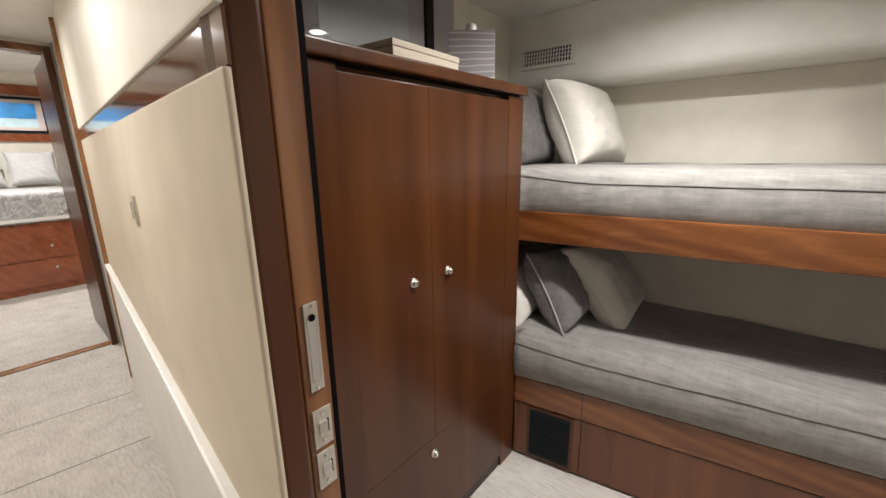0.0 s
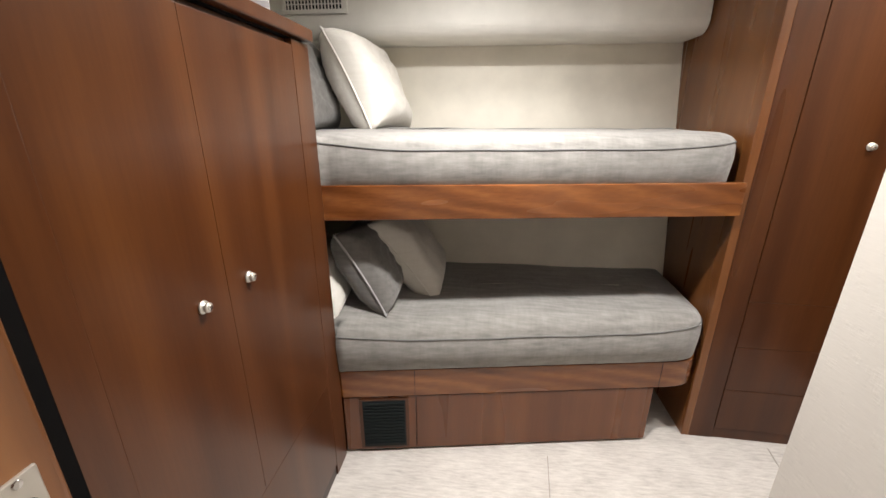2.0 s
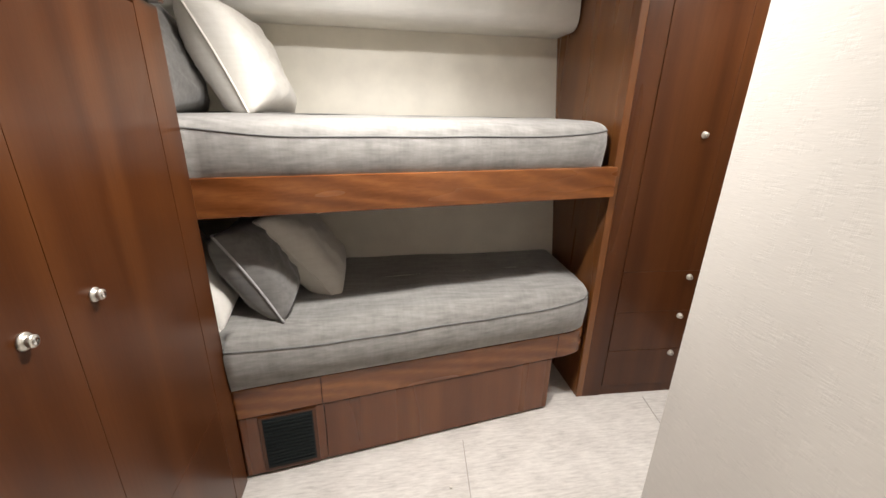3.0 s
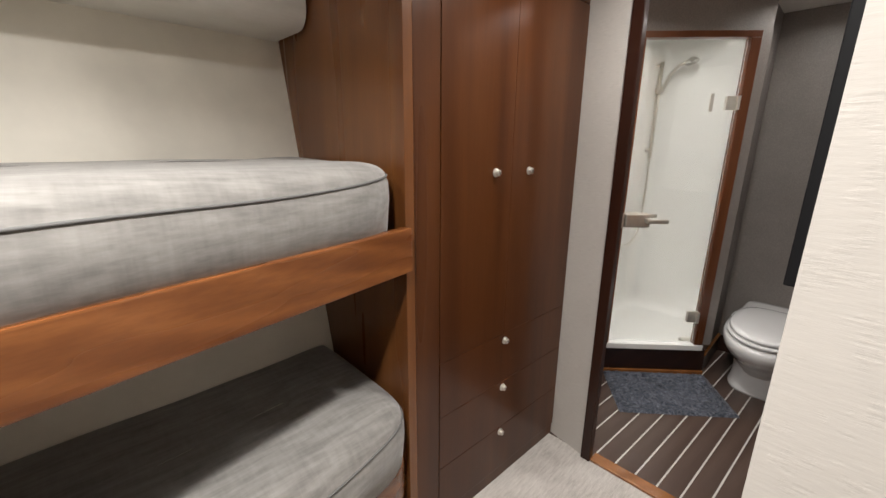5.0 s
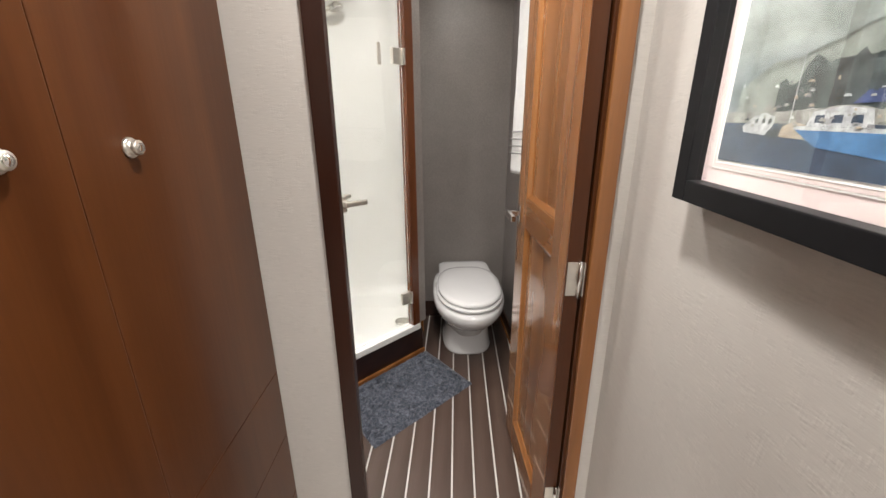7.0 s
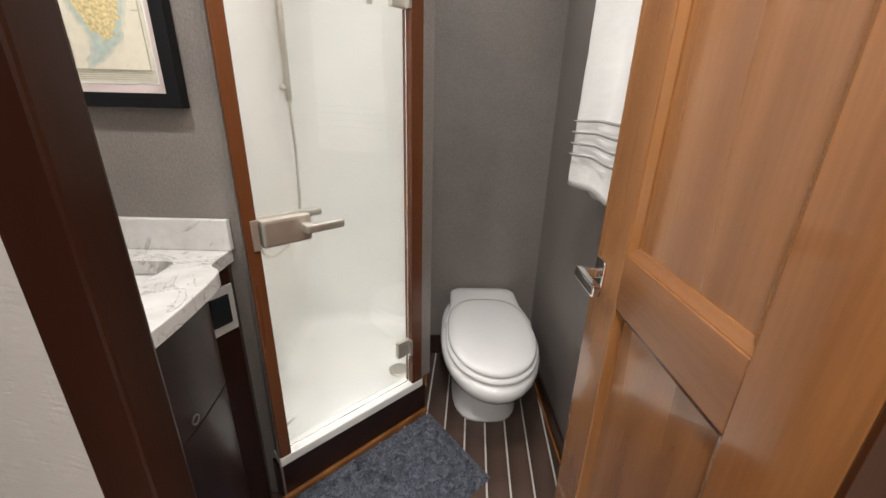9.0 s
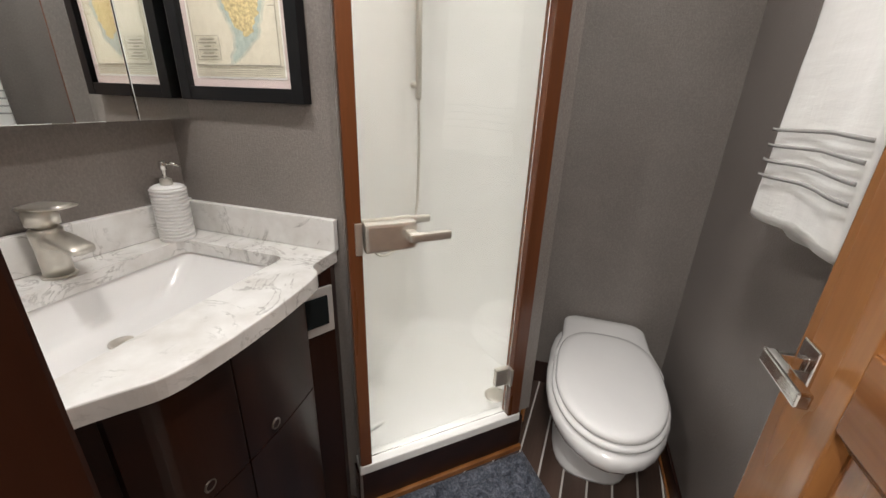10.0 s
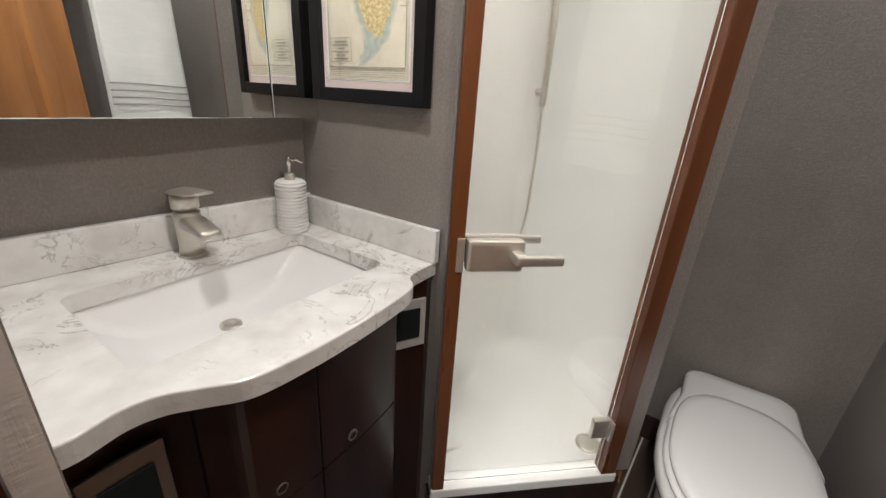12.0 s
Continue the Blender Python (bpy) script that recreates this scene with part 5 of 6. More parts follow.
def ink_shape(t, blk_at, pts, mat, name, d, label=""):
    """A flat printed shape: pts are places across and up the picture."""
    bm = bmesh.new()
    lo = [bm.verts.new(blk_at(a, z, d)) for a, z in pts]
    hi = [bm.verts.new(blk_at(a, z, d + 0.0001)) for a, z in pts]
    bm.faces.new(lo)
    bm.faces.new(hi)
    for i in range(len(pts)):
        j = (i + 1) % len(pts)
        bm.faces.new((lo[i], lo[j], hi[j], hi[i]))
    bmesh.ops.triangulate(bm, faces=[f for f in bm.faces if len(f.verts) > 4])
    bmesh.ops.recalc_face_normals(bm, faces=bm.faces)
    return part(name, bm, mat, t, label)


INK_WATER = plain("print_water", (0.050, 0.068, 0.095), 0.4, vary=0.35, scale=45)
INK_BLUE = plain("print_blue", (0.045, 0.12, 0.235), 0.4, vary=0.3, scale=60)
INK_NAVY = plain("print_navy", (0.032, 0.050, 0.080), 0.4, vary=0.3, scale=60)
INK_HILL = plain("print_hill", (0.17, 0.19, 0.17), 0.4, vary=0.45, scale=22)
INK_WHITE = plain("print_white", (0.37, 0.38, 0.38), 0.4, vary=0.35, scale=120)
INK_DARK = plain("print_dark", (0.045, 0.055, 0.055), 0.4, vary=0.5, scale=60)
INK_TAN = plain("print_tan", (0.30, 0.25, 0.19), 0.4, vary=0.3, scale=80)
INK_GREY = plain("print_grey", (0.20, 0.20, 0.20), 0.6)


def harbour_art(t, blk, w, h, bd, dp, at):
    d = dp * 0.45 + 0.0005
    art_sheet(t, blk, "mount_line", bd + 0.022, w - bd - 0.022, bd + 0.022, h - bd - 0.022, d, WHITE, "white outer mount line")
    art_sheet(t, blk, "mount", bd + 0.0245, w - bd - 0.0245, bd + 0.0245, h - bd - 0.0245, d + 0.0006, MATBOARD, "pale pink inner mount")
    art_sheet(t, blk, "mount_line", bd + 0.030, w - bd - 0.030, bd + 0.030, h - bd - 0.030, d + 0.0012, WHITE, "white inner mount line")
    a0, a1, z0, z1 = bd + 0.035, w - bd - 0.035, bd + 0.035, h - bd - 0.035
    art_sheet(t, blk, "print", a0, a1, z0, z1, d + 0.0018, HARBOUR, "misty grey harbour photograph with moored boats")
    rng = random.Random(7)
    W, H = a1 - a0, z1 - z0
    layer = [d + 0.0028]
    def ink(name, pts, mat):
        layer[0] += 0.00012 if len(pts) > 4 and name != "house" else 0.000012
        if name.split("_")[0] in ("boat", "dinghy", "canopy", "rock", "mast"):
            pts = [(0.012 + u * 0.86, v * 0.84) for u, v in pts]
        return ink_shape(t, at, [(a0 + min(W, max(0.0, u)), z0 + min(H, max(0.0, v))) for u, v in pts], mat, name, layer[0])
    def ragged(u0, u1, base, top, n, amp, seed):
        up = [(lerp(u0, u1, i / n), lerp(top[0], top[1], i / n) + amp * noise.noise(Vector((i * 0.9, seed, 0)))) for i in range(n + 1)]
        return [(u0, base)] + up + [(u1, base)]
    ink("wooded_hill", ragged(0.02, W, 0.05, (0.09, 0.22), 26, 0.035, 1.0), INK_HILL)
    ink("dark_wood", ragged(0.085, 0.24, 0.058, (0.095, 0.125), 18, 0.04, 3.0), INK_DARK)
    ink("shore", ragged(0.0, W, 0.045, (0.062, 0.072), 30, 0.012, 5.0), INK_STONE)
    ink("water", [(0, 0), (W, 0), (W, 0.050), (0, 0.050)], INK_WATER)
    ink("water_shade", [(0.070, 0.0), (0.24, 0.0), (0.25, 0.030), (0.085, 0.034)], INK_NAVY)
    # houses along the hillside
    for i in range(13):
        u, v = W * rng.uniform(0.25, 0.95), rng.uniform(0.27, 0.34)
        q, r = rng.uniform(0.012, 0.03), rng.uniform(0.008, 0.018)
        ink("house", [(u, v), (u + q, v), (u + q, v + r), (u + q / 2, v + r * 1.5), (u, v + r)], rng.choice([INK_WHITE, INK_GREY, INK_TAN]))
    # white cabin cruiser
    ink("boat", [(0.034, 0.046), (0.078, 0.043), (0.090, 0.055), (0.092, 0.068), (0.072, 0.074), (0.052, 0.070), (0.046, 0.058), (0.030, 0.054)], INK_WHITE)
    for u in (0.054, 0.068, 0.080):
        ink("boat_window", [(u, 0.059), (u + 0.007, 0.060), (u + 0.007, 0.066), (u + 0.001, 0.065)], INK_DARK)
    ink("dinghy", [(0.078, 0.041), (0.104, 0.040), (0.108, 0.052), (0.084, 0.050)], INK_DARK)
    ink("rock", [(0.105, 0.042), (0.150, 0.040), (0.148, 0.058), (0.126, 0.062), (0.108, 0.056)], INK_TAN)
    # long blue boat with a white wheelhouse and a canopy
    ink("boat", [(0.130, 0.052), (0.165, 0.032), (0.255, 0.024), (0.300, 0.036), (0.305, 0.050)], INK_BLUE)
    ink("boat_rail", [(0.128, 0.052), (0.306, 0.050), (0.306, 0.055), (0.128, 0.057)], INK_WHITE)
    ink("boat", [(0.146, 0.057), (0.232, 0.056), (0.226, 0.076), (0.190, 0.080), (0.152, 0.074)], INK_WHITE)
    for u in (0.156, 0.180, 0.204):
        ink("boat_window", [(u, 0.061), (u + 0.014, 0.061), (u + 0.013, 0.070), (u + 0.001, 0.070)], INK_NAVY)
    ink("canopy", [(0.200, 0.082), (0.292, 0.084), (0.282, 0.097), (0.214, 0.096)], INK_CANOPY)
    ink("boat", [(0.310, 0.040), (0.400, 0.038), (0.405, 0.066), (0.360, 0.082), (0.314, 0.070)], INK_WHITE)
    ink("boat_window", [(0.322, 0.056), (0.372, 0.057), (0.368, 0.066), (0.324, 0.065)], INK_DARK)
    for u, v in ((0.118, 0.15), (0.335, 0.20)):
        ink("mast", [(u, 0.06), (u + 0.0013, 0.06), (u + 0.0013, v), (u, v)], INK_WHITE)
    for i in range(120):
        u, v = W * rng.uniform(0.02, 1.05), rng.uniform(0.052, 0.112)
        q, r = rng.uniform(0.003, 0.011), rng.uniform(0.0014, 0.004)
        ink("boat", [(u, v), (u + q, v + r * rng.uniform(-0.3, 0.3)), (u + q * 0.8, v + r), (u + q * 0.2, v + r)], rng.choice([INK_WHITE, INK_DARK, INK_TAN, INK_STONE, INK_GREY]))


INK_STONE = plain("print_stone", (0.24, 0.24, 0.215), 0.4, vary=0.5, scale=70)
INK_CANOPY = plain("print_canopy", (0.04, 0.055, 0.13), 0.4, vary=0.3, scale=60)
HARBOUR = harbour_mat()
pa, pb = Vector((1.425, pic_y(1.425) + 0.001)), Vector((0.835, pic_y(0.835) + 0.001))
pd = (pb - pa).normalized()
frame_on("harbour_picture", (pa.x, pa.y, 1.214), (pd.x, pd.y, 0), (pd.y, -pd.x, 0), (pb - pa).length, 0.61, 0.033, 0.045, "black-framed harbour photograph on the papered partition", harbour_art)


def map_mat():
    m, n, l, p = mat_base("map_paper")
    v = coords(n, l, (1, 1, 1))
    a = noise_of(n, l, v, 60.0, 4)
    l.new(ramp(n, l, a, [(0.3, (0.56, 0.51, 0.40)), (0.7, (0.64, 0.59, 0.48))]), p.inputs["Base Color"])
    p.inputs["Roughness"].default_value = 0.7
    return m
MAP_PAPER = map_mat()
MAP_SEA = plain("map_sea", (0.36, 0.41, 0.37), 0.7, vary=0.14, scale=70)
MAP_LAND = plain("map_land", (0.50, 0.40, 0.20), 0.7, vary=0.4, scale=160)


def map_art(t, blk, w, h, bd, dp, at):
    d = dp * 0.45 + 0.0005
    art_sheet(t, blk, "mount_line", bd + 0.016, w - bd - 0.018, bd + 0.019, h - bd - 0.019, d, WHITE, "white inner mount line")
    a0, a1, z0, z1 = bd + 0.020, w - bd - 0.022, bd + 0.023, h - bd - 0.023
    art_sheet(t, blk, "print", a0, a1, z0, z1, d + 0.001, MAP_PAPER, "antique map of a long peninsula in cream and blue")
    W, H = a1 - a0, z1 - z0
    def coast(grow, lo, seed, rough):
        """Rows of the peninsula from its tip upwards, with a ragged shore."""
        rows = []
        n = 170
        for i in range(n + 1):
            f = lerp(lo, 1.0, i / n)
            mid = a0 + W * (0.66 - 0.05 * math.sin(f * 3.0) - 0.22 * (max(0.0, 0.17 - f) / 0.17) ** 1.3 - 0.20 * max(0.0, f - 0.55))
            half = W * (0.030 + 0.155 * min(1.0, max(0.0, f - 0.09) / 0.27) ** 0.9 + 0.05 * f)
            half = (half + grow) * min(1.0, (i + 1) / 14) ** 0.5
            jl, jr = (rough * W * noise.noise(Vector((f * 30, seed, k))) * min(1.0, i / 5) for k in (0.0, 3.0))
            left, right = mid - half + jl, mid + half + jr
            z = z0 + 0.027 + (H - 0.036) * f
            rows.append((max(a0 + 0.009, min(left, right - 0.001)), min(a1 - 0.010, max(right, left + 0.001)), z))
        return rows
    def land(name, rows, mat, d2):
        part(name, join(*[blk(p[0], p[1], p[2], q[2], d2, d2 + 0.0004) for p, q in zip(rows, rows[1:])]), mat, t)
    land("shallows", coast(0.016, 0.0, 1.0, 0.030), MAP_SHALLOW, d + 0.0021)
    land("shallows", coast(0.008, 0.02, 1.0, 0.030), MAP_SEA, d + 0.0025)
    land("land", coast(-0.002, 0.16, 4.0, 0.050), MAP_LAND, d + 0.0029)
    ink_shape(t, at, [(a0 + W * (0.66 + 0.045 * math.cos(a)), z0 + H * 0.50 + 0.016 * math.sin(a)) for a in [i * math.pi / 6 for i in range(12)]], MAP_SEA, "map_lake", d + 0.0032)
    # cartouche with bars for its lettering
    c0, c1, cz0, cz1 = a0 + 0.012, a0 + 0.082, z0 + 0.036, z0 + 0.088
    for b in (blk(c0, c1, cz0, cz0 + 0.0012, d + 0.0034, d + 0.0037), blk(c0, c1, cz1, cz1 + 0.0012, d + 0.0034, d + 0.0037), blk(c0, c0 + 0.0012, cz0, cz1, d + 0.0034, d + 0.0037), blk(c1, c1 + 0.0012, cz0, cz1, d + 0.0034, d + 0.0037)):
        part("cartouche_line", b, MAP_INK, t)
    for i, q in enumerate((0.70, 0.45, 0.80, 0.30, 0.76, 0.60)):
        mid, half = (c0 + c1) / 2, (c1 - c0) * q / 2
        part("text_bar", blk(mid - half, mid + half, cz0 + 0.006 + i * 0.0074, cz0 + 0.0090 + i * 0.0074, d + 0.0034, d + 0.0037), MAP_INK, t)
    # ruled border and the caption under it
    for b in (blk(a0 + 0.006, a1 - 0.006, z0 + 0.0235, z0 + 0.0265, d + 0.0036, d + 0.0039), blk(a0 + 0.006, a0 + 0.0075, z0 + 0.0265, z1 - 0.006, d + 0.0036, d + 0.0039), blk(a1 - 0.0085, a1 - 0.006, z0 + 0.0265, z1 - 0.006, d + 0.0036, d + 0.0039)):
        part("border_line", b, MAP_INK, t)
    for i in range(4):
        part("text_bar", blk(a0 + 0.008, a1 - 0.008, z0 + 0.0045 + i * 0.0045, z0 + 0.0056 + i * 0.0045, d + 0.002, d + 0.0023), MAP_INK, t)
    for i, (u, v) in enumerate(((0.88, 0.42), (0.90, 0.36), (0.87, 0.50), (0.10, 0.80), (0.12, 0.78))):
        part("text_bar", blk(a0 + W * u, a0 + W * u + 0.016, z0 + H * v, z0 + H * v + 0.002, d + 0.0034, d + 0.0037), MAP_INK, t)
MAP_SHALLOW = plain("map_shallow", (0.46, 0.46, 0.385), 0.7, vary=0.14, scale=70)
MAP_INK = plain("map_ink", (0.30, 0.28, 0.22), 0.7, vary=0.2, scale=90)


frame_on("map_picture", (2.4775, 2.683, 1.292), (0, -1, 0), (-1, 0, 0), 0.364, 0.51, 0.032, 0.030, "black-framed antique map on the grey washroom wall", map_art)


def plain_art(t, blk, w, h, bd, dp, at):
    d = dp * 0.45 + 0.0005
    art_sheet(t, blk, "mount", bd + 0.0, w - bd, bd, h - bd, d, MOUNT_GREY)
    art_sheet(t, blk, "print", bd + 0.10, w - bd - 0.10, bd + 0.08, h - bd - 0.05, d + 0.001, PRINT_PALE, "pale blue-grey print")
MOUNT_GREY = plain("grey_mount", (0.40, 0.38, 0.39), 0.6)
PRINT_PALE = plain("pale_print", (0.45, 0.49, 0.51), 0.3)
frame_on("cabin_picture", (-1.1695, 1.20, 1.655), (0, 1, 0), (1, 0, 0), 0.74, 0.46, 0.05, 0.03, "black-framed pale print propped over the locker", plain_art)
setting("wall_west_panel", box(-1.1695, -1.158, 1.96, 2.105, 1.4, CEIL - 0.002), MOUNT_GREY, "grey wall panel behind the locker top", "wall panel")


def beach_art(t, blk, w, h, bd, dp, at):
    d = dp * 0.45 + 0.0005
    art_sheet(t, blk, "print_sky", bd + 0.06, w - bd - 0.06, 0.17, h - 0.07, d, BEACH_BLUE, "bright blue sea and sky")
    art_sheet(t, blk, "print_sand", bd + 0.06, w - bd - 0.06, 0.07, 0.17, d, PRINT_PALE2, "white sand")
BEACH_BLUE = plain("beach_blue", (0.03, 0.26, 0.62), 0.4, vary=0.5, scale=5)
PRINT_PALE2 = plain("beach_sand", (0.52, 0.68, 0.74), 0.4, vary=0.2, scale=5)
frame_on("beach_picture", (-7.049, -0.35, 1.70), (0, 1, 0), (1, 0, 0), 1.63, 0.42, 0.03, 0.03, "wide blue beach picture over the forward bed", beach_art)
for z0, z1 in ((1.60, 1.69), (2.14, 2.26)):
    setting("trim_forward", box(-7.049, -7.02, -1.3, 1.7, z0, z1, 0.004), WOOD_RED, "cherry trim rail on the forward wall", "trim")


# ---- washroom things ----
def tap():
    bx, by, bz = 2.118, 2.738, 0.9325
    t = thing("tap", (bx, by, bz), "brushed-nickel single-lever basin mixer tap", "tap")
    part("base", lathe([(0.031, 0), (0.031, 0.003), (0.028, 0.005), (0.0, 0.005)], 28, (bx, by, bz)), NICKEL, t, "", True)
    def loft(rings):
        bm = bmesh.new()
        vs = [[bm.verts.new(v) for v in r] for r in rings]
        for a, b in zip(vs, vs[1:]):
            for i in range(len(a)):
                j = (i + 1) % len(a)
                bm.faces.new((a[i], a[j], b[j], b[i]))
        bm.faces.new(vs[0][::-1])
        bm.faces.new(vs[-1])
        bmesh.ops.recalc_face_normals(bm, faces=bm.faces)
        return bm
    def ring_z(r, cy, z, flat=1.0):
        return [(bx + r * math.cos(2 * math.pi * i / 28), cy + r * flat * math.sin(2 * math.pi * i / 28), z) for i in range(28)]
    part("body", loft([ring_z(0.0265, by, bz + 0.0055), ring_z(0.0258, by, bz + 0.03), ring_z(0.0265, by - 0.001, bz + 0.065), ring_z(0.0285, by - 0.002, bz + 0.090), ring_z(0.0285, by - 0.002, bz + 0.104), ring_z(0.025, by - 0.002, bz + 0.108)]), NICKEL, t, "", True)
    # flat spout that leaves the body and dips slightly towards the basin
    def ring_y(y, w, zc, hgt):
        return [(bx + w * (abs(math.cos(a)) ** 0.6) * (1 if math.cos(a) > 0 else -1), y, zc + hgt * (abs(math.sin(a)) ** 0.7) * (1 if math.sin(a) > 0 else -1)) for a in [2 * math.pi * i / 20 for i in range(20)]]
    part("spout", loft([ring_y(by - 0.010, 0.024, bz + 0.083, 0.020), ring_y(by - 0.035, 0.026, bz + 0.084, 0.016), ring_y(by - 0.070, 0.026, bz + 0.080, 0.011), ring_y(by - 0.098, 0.025, bz + 0.075, 0.009), ring_y(by - 0.108, 0.020, bz + 0.073, 0.007)]), NICKEL, t, "flat curved spout", True)
    part("aerator", lathe([(0.011, 0.0), (0.011, -0.008), (0.008, -0.009), (0.0, -0.009)], 16, (bx, by - 0.088, bz + 0.0685)), CHROME, t, "", True)
    part("cap", loft([ring_z(0.020, by - 0.002, bz + 0.108), ring_z(0.020, by - 0.002, bz + 0.113), ring_z(0.0285, by - 0.002, bz + 0.116), ring_z(0.029, by - 0.003, bz + 0.140), ring_z(0.027, by - 0.004, bz + 0.148)]), NICKEL, t, "", True)
    part("lever", moved(loft([ring_y(by + 0.030, 0.021, bz + 0.150, 0.0035), ring_y(by + 0.015, 0.028, bz + 0.152, 0.006), ring_y(by - 0.02, 0.029, bz + 0.154, 0.0065), ring_y(by - 0.060, 0.024, bz + 0.157, 0.005), ring_y(by - 0.078, 0.019, bz + 0.159, 0.0035)]), Matrix.Translation((bx, by, 0)) @ pose(0, 0, 0, 0, 0, 10) @ Matrix.Translation((-bx, -by, 0))), NICKEL, t, "flat lever", True)
tap()


def soap():
    t = thing("soap_dispenser", (2.392, 2.705, 0.932), "white ribbed ceramic soap dispenser with a nickel pump", "soap dispenser")
    c = (2.386, 2.722, 0.9325)
    prof = [(0.036, 0.0)]
    k = 15
    for i in range(k):
        z = 0.003 + i * 0.0092
        prof += [(0.0372, z), (0.0380, z + 0.003), (0.0380, z + 0.0055), (0.0338, z + 0.0066), (0.0338, z + 0.0088)]
    prof += [(0.035, 0.142), (0.028, 0.147), (0.014, 0.148), (0.0, 0.148)]
    prof = [(r * 1.12, z) for r, z in prof]
    part("bottle", lathe(prof, 40, c), CERAMIC, t)
    part("collar", lathe([(0.014, 0.148), (0.014, 0.162), (0.012, 0.164), (0.0, 0.164)], 20, c), NICKEL, t, "", True)
    part("pump", join(lathe([(0.005, 0.164), (0.005, 0.186), (0.009, 0.188), (0.009, 0.205), (0.006, 0.209), (0, 0.209)], 16, c), tube([(c[0], c[1], c[2] + 0.200), (c[0] + 0.012, c[1] - 0.018, c[2] + 0.203), (c[0] + 0.022, c[1] - 0.032, c[2] + 0.196)], 0.0042, 10)), CHROME, t, "", True)


def rib_mat():
    m, n, l, p = mat_base("ribbed_ceramic")
    f = noise_of(n, l, coords(n, l), 30.0)
    l.new(ramp(n, l, f, [(0.3, (0.74, 0.73, 0.72)), (0.7, (0.80, 0.79, 0.78))]), p.inputs["Base Color"])
    p.inputs["Roughness"].default_value = 0.35
    return m
CERAMIC = rib_mat()
soap()


def towel():
    t = thing("towel", (2.49, 1.29, 1.1), "white hand towel with grey stripes hung over a rail", "towel")
    def cloth(y0, x0, x1, zb, zt, seed, th, nz=40, z_lo=1.10, z_hi=1.86):
        bm = bmesh.new()
        nx = 26
        g = []
        for k in range(nz + 1):
            z = lerp(zb, zt, k / nz)
            f = (z - z_lo) / (z_hi - z_lo)
            sq = 1 - 0.10 * f
            r = []
            for i in range(nx + 1):
                u = i / nx
                x = lerp(x0, x1, 0.5 + (u - 0.5) * sq)
                y = y0 + 0.008 * math.sin(u * 8.5 + seed + f * 0.8) * (1 - 0.5 * f) + 0.003 * noise.noise(Vector((u * 5, f * 9, seed)))
                r.append(bm.verts.new((x, y, z + 0.005 * math.sin(u * 4 + seed) * (1 - f))))
            g.append(r)
        for k in range(nz):
            for i in range(nx):
                bm.faces.new((g[k][i], g[k][i + 1], g[k + 1][i + 1], g[k + 1][i]))
        bmesh.ops.recalc_face_normals(bm, faces=bm.faces)
        if th:
            bmesh.ops.solidify(bm, geom=list(bm.faces), thickness=th)
            bmesh.ops.recalc_face_normals(bm, faces=bm.faces)
        return bm
    fr = part("front_fall", cloth(1.325, 2.335, 2.655, 1.103, 1.86, 0.4, 0.010), TOWEL, t, "", True)
    part("back_fall", cloth(1.280, 2.335, 2.645, 1.085, 1.86, 2.0, 0.010), TOWEL, t, "", True)
    part("fold", tube([(2.352, 1.303, 1.862), (2.42, 1.303, 1.863), (2.50, 1.303, 1.862), (2.57, 1.303, 1.863), (2.638, 1.303, 1.862)], 0.030, 14), TOWEL, t, "", True)
    for i in range(4):
        z = 1.190 + i * 0.030
        bm = cloth(1.3250, 2.3345, 2.6555, z, z + 0.0065, 0.4, 0.0, 2)
        bmesh.ops.translate(bm, verts=bm.verts, vec=(0, 0.0105, 0))
        bmesh.ops.solidify(bm, geom=list(bm.faces), thickness=0.0015)
        part("stripe", bm, STRIPE, fr, "grey woven stripe", True)
    r = thing("towel_rail", (2.49, 1.25, 1.86), "nickel towel rail on the washroom wall", "towel rail")
    part("bar", tube([(2.29, 1.303, 1.862), (2.70, 1.303, 1.862)], 0.008, 12), NICKEL, r, "", True)
    for x in (2.30, 2.69):
        part("post", tube([(x, 1.303, 1.862), (x, 1.206, 1.862)], 0.009, 12), NICKEL, r, "", True)
towel()


def bath_mat():
    t = thing("bath_mat", (2.4, 1.85, 0.0), "slate-blue tufted bath mat lying before the shower", "bath mat")
    c = [Vector((2.135, 1.968)), Vector((2.545, 1.500)), Vector((2.868, 1.742)), Vector((2.458, 2.205))]
    bm = bmesh.new()
    n, m = 110, 76
    rows = []
    rng = random.Random(3)
    for i in range(n + 1):
        r = []
        for j in range(m + 1):
            u, v = i / n, j / m
            p = c[0].lerp(c[1], u).lerp(c[3].lerp(c[2], u), v)
            e = min(u, 1 - u, v, 1 - v)
            inner = min(min(u, 1 - u) * 0.62, min(v, 1 - v) * 0.40)
            h = 0.015 * min(1, e * 22) ** 0.5
            if 0.055 < inner < 0.068:
                h -= 0.005
            h += (rng.random() - 0.5) * 0.006 * (1 if e > 0.01 else 0) + (0.006 * noise.noise(Vector((p.x * 24, p.y * 24, 0))) + 0.004 * noise.noise(Vector((p.x * 60, p.y * 60, 4)))) * min(1, e * 15)
            r.append(bm.verts.new((p.x + (rng.random() - 0.5) * 0.003, p.y + (rng.random() - 0.5) * 0.003, max(0.0015, h + 0.001))))
        rows.append(r)
    for i in range(n):
        for j in range(m):
            bm.faces.new((rows[i][j], rows[i + 1][j], rows[i + 1][j + 1], rows[i][j + 1]))
    bmesh.ops.solidify(bm, geom=list(bm.faces), thickness=0.001)
    bmesh.ops.recalc_face_normals(bm, faces=bm.faces)
    part("body", bm, RUG, t, "", True)
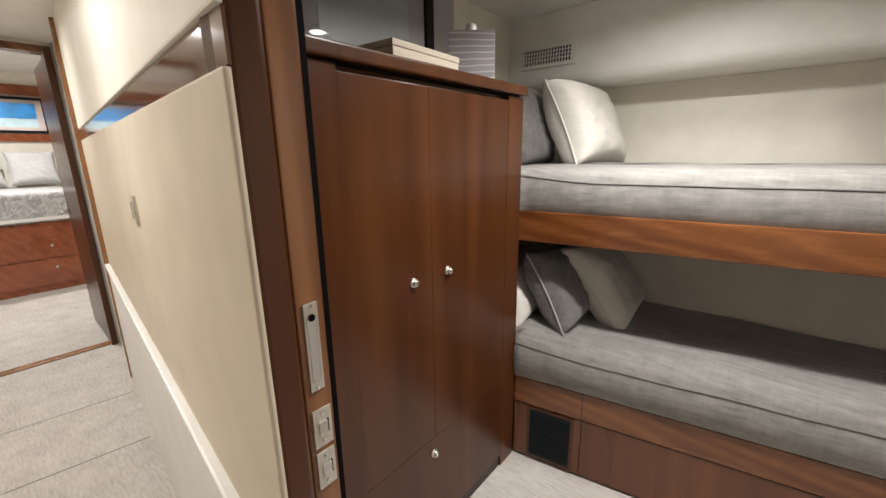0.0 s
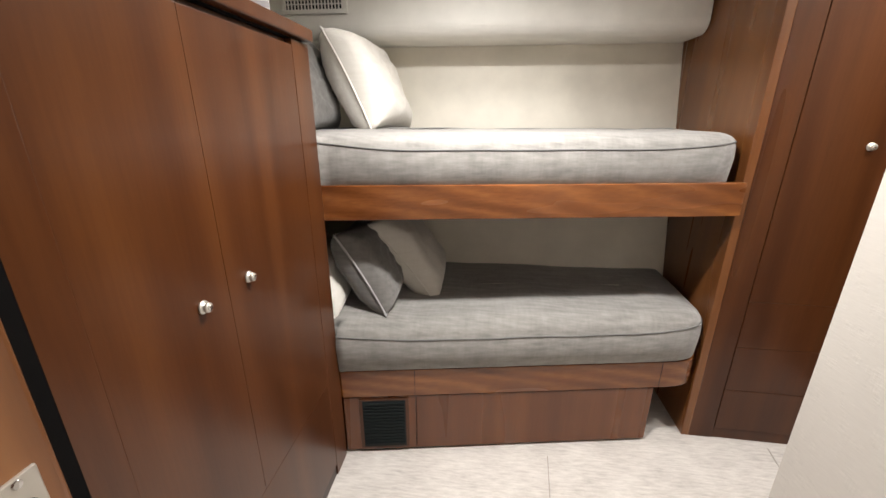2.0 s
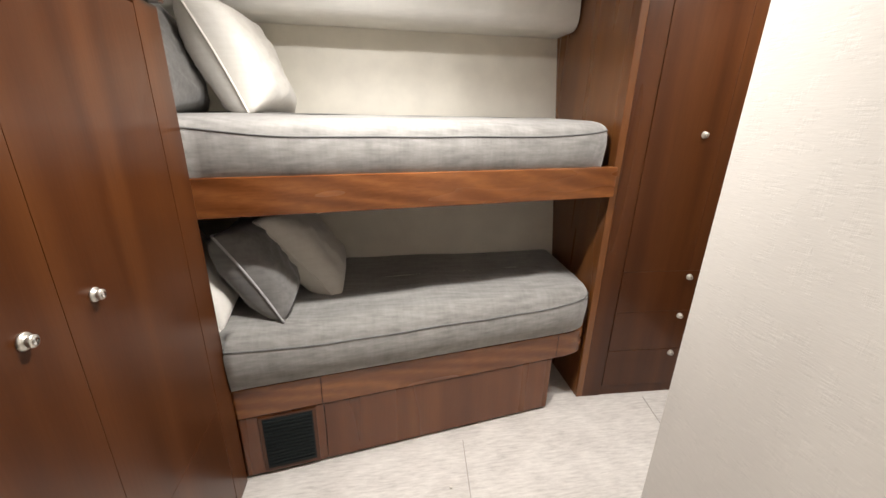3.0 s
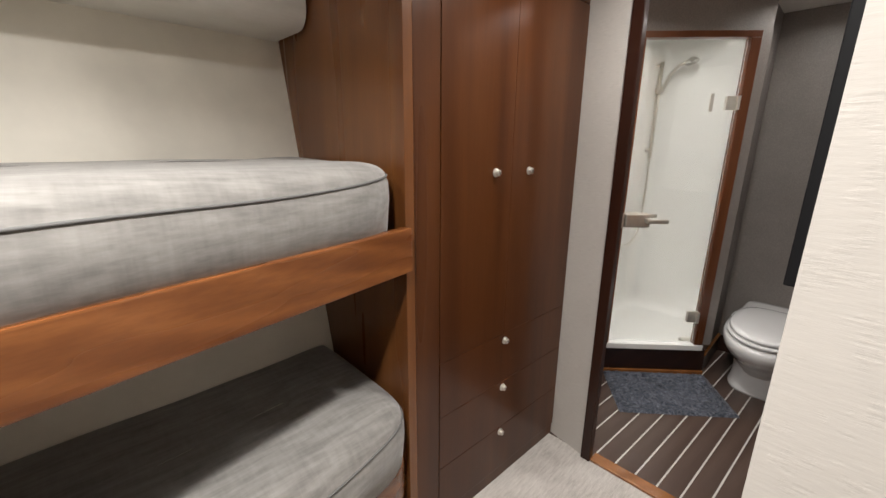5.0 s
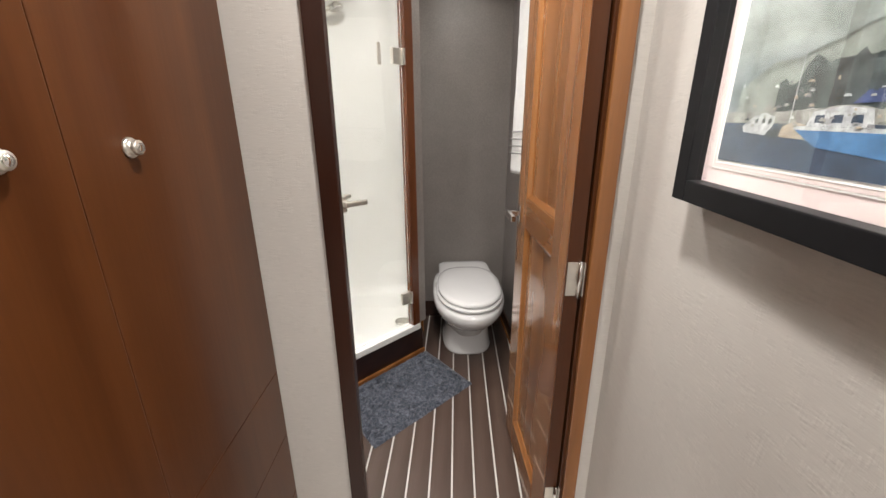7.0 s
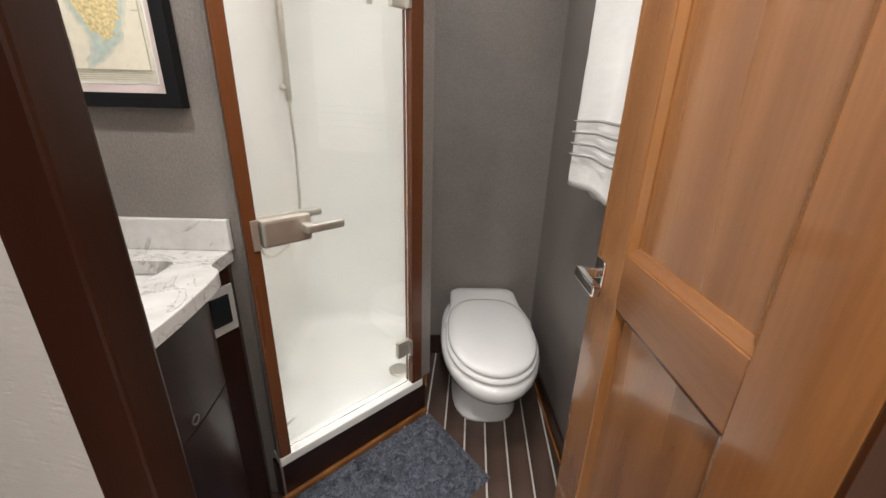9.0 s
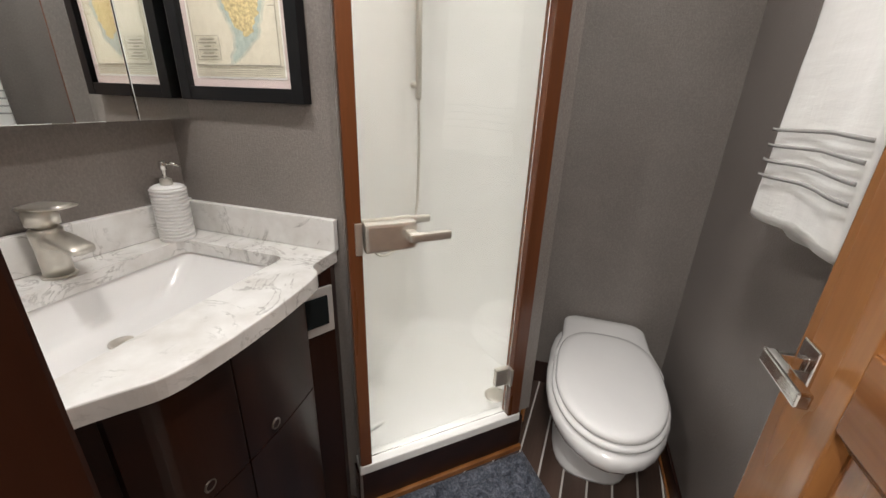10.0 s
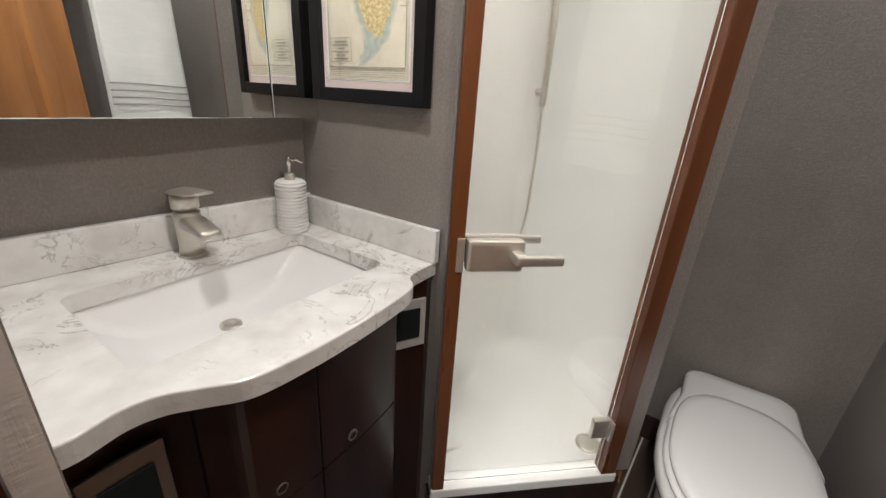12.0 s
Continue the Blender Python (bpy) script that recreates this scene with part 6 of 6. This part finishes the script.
bath_mat()


# ---- trims of the washroom floor ----
setting("baseboard_towel", box(1.742, 3.329, 1.2055, 1.216, 0.0005, 0.085, 0.002), WOOD_DARK_X, "dark cherry baseboard", "baseboard")
setting("trim_towel", box(1.742, 3.318, 1.2165, 1.226, 0.0005, 0.014, 0.002), WOOD_GOLD_X, "thin teak quarter-round", "trim")
setting("baseboard_toilet", box(3.318, 3.3295, 1.2265, 1.762, 0.0005, 0.115, 0.002), WOOD_DARK, "dark cherry baseboard", "baseboard")
setting("baseboard_return", box(2.905, 3.3175, 1.7625, 1.7745, 0.0005, 0.115, 0.002), WOOD_DARK_X, "dark cherry baseboard", "baseboard")
setting("trim_return", box(2.905, 3.3175, 1.7565, 1.7745, 0.1155, 0.125, 0.002), WOOD_GOLD_X, "thin teak cap on the baseboard", "trim")
setting("wall_shower_head", sbox(0.0, SL + 0.03, -0.05, -0.012, 1.96, CEIL - 0.002), PAPER_GREY, "grey-brown textured strip above the shower", "wall")
setting("wall_shower_post", sbox(0.608, SL + 0.03, -0.05, -0.006, 0.204, 1.9595), PAPER_GREY, "grey-brown papered post beside the shower", "wall")


# ---- carpet seams ----
def seam(p, q):
    return setting("carpet_seam", slab(p, q, 0.0035, 0.0002, 0.0022, 0.0, 1), SEAM, "sewn seam in the carpet", "carpet seam")
SEAM = plain("seam_thread", (0.30, 0.27, 0.24), 0.95)
seam((0.209, 1.98), (0.09, 0.75))
seam((1.19, 2.13), (1.05, 1.35))
for x in (-2.80, -2.24, -1.68, -1.12):
    seam((x, 0.31), (x + 0.075, hall_y(x + 0.075) - 0.03))
st = thing("floor_screw", (0.117, 1.758, 0), "small nickel hatch stud set in the carpet", "screw")
part("head", lathe([(0.006, 0.001), (0.006, 0.003), (0, 0.004)], 14, (0.117, 1.758, 0)), NICKEL, st, "", True)


# ---- ceiling downlights ----
def downlight(x, y, z):
    t = thing("downlight", (x, y, z), "small round recessed downlight with a nickel rim", "downlight", "recessed downlights")
    part("rim", lathe([(0.056, 0.0), (0.056, -0.004), (0.050, -0.008), (0.047, -0.004), (0.047, 0.0)], 28, (x, y, z)), NICKEL, t, "", True)
    part("lens", lathe([(0.046, -0.001), (0.046, -0.003), (0, -0.003)], 28, (x, y, z)), LAMP_GLOW, t, "glowing lens")
    return t
for lx, ly, lw in DOWNLIGHTS:
    downlight(lx, ly, CEIL - 0.0005)
for lx, ly, lw in FORWARD_LIGHTS:
    downlight(lx, ly, 2.3995)


# ---- washroom planks ----
def floor_planks():
    fl = bpy.data.objects["floor_washroom"]
    me = None
    L, W = 1.75, 0.0795
    slope = -0.078
    for i in range(-3, 14):
        y = 1.312 + i * 0.0868
        for nm, w, off, mat, zt in (("plank", W, 0.0, PLANK, 0.0), ("inlay", 0.0068, W + 0.0003, HOLLY, 0.0003)):
            key = nm + "_mesh"
            if key not in bpy.data.meshes:
                b = box(0, L, 0, w, -0.006, zt, 0.0008, 1)
                m = bpy.data.meshes.new(key)
                b.to_mesh(m)
                b.free()
                m.materials.append(mat)
            ob = new(nm, bpy.data.meshes[key])
            ob.parent = fl
            ob.matrix_basis = pose(1.722, y + off + 0.012, 0, 0, 0, math.degrees(math.atan(slope)))
floor_planks()
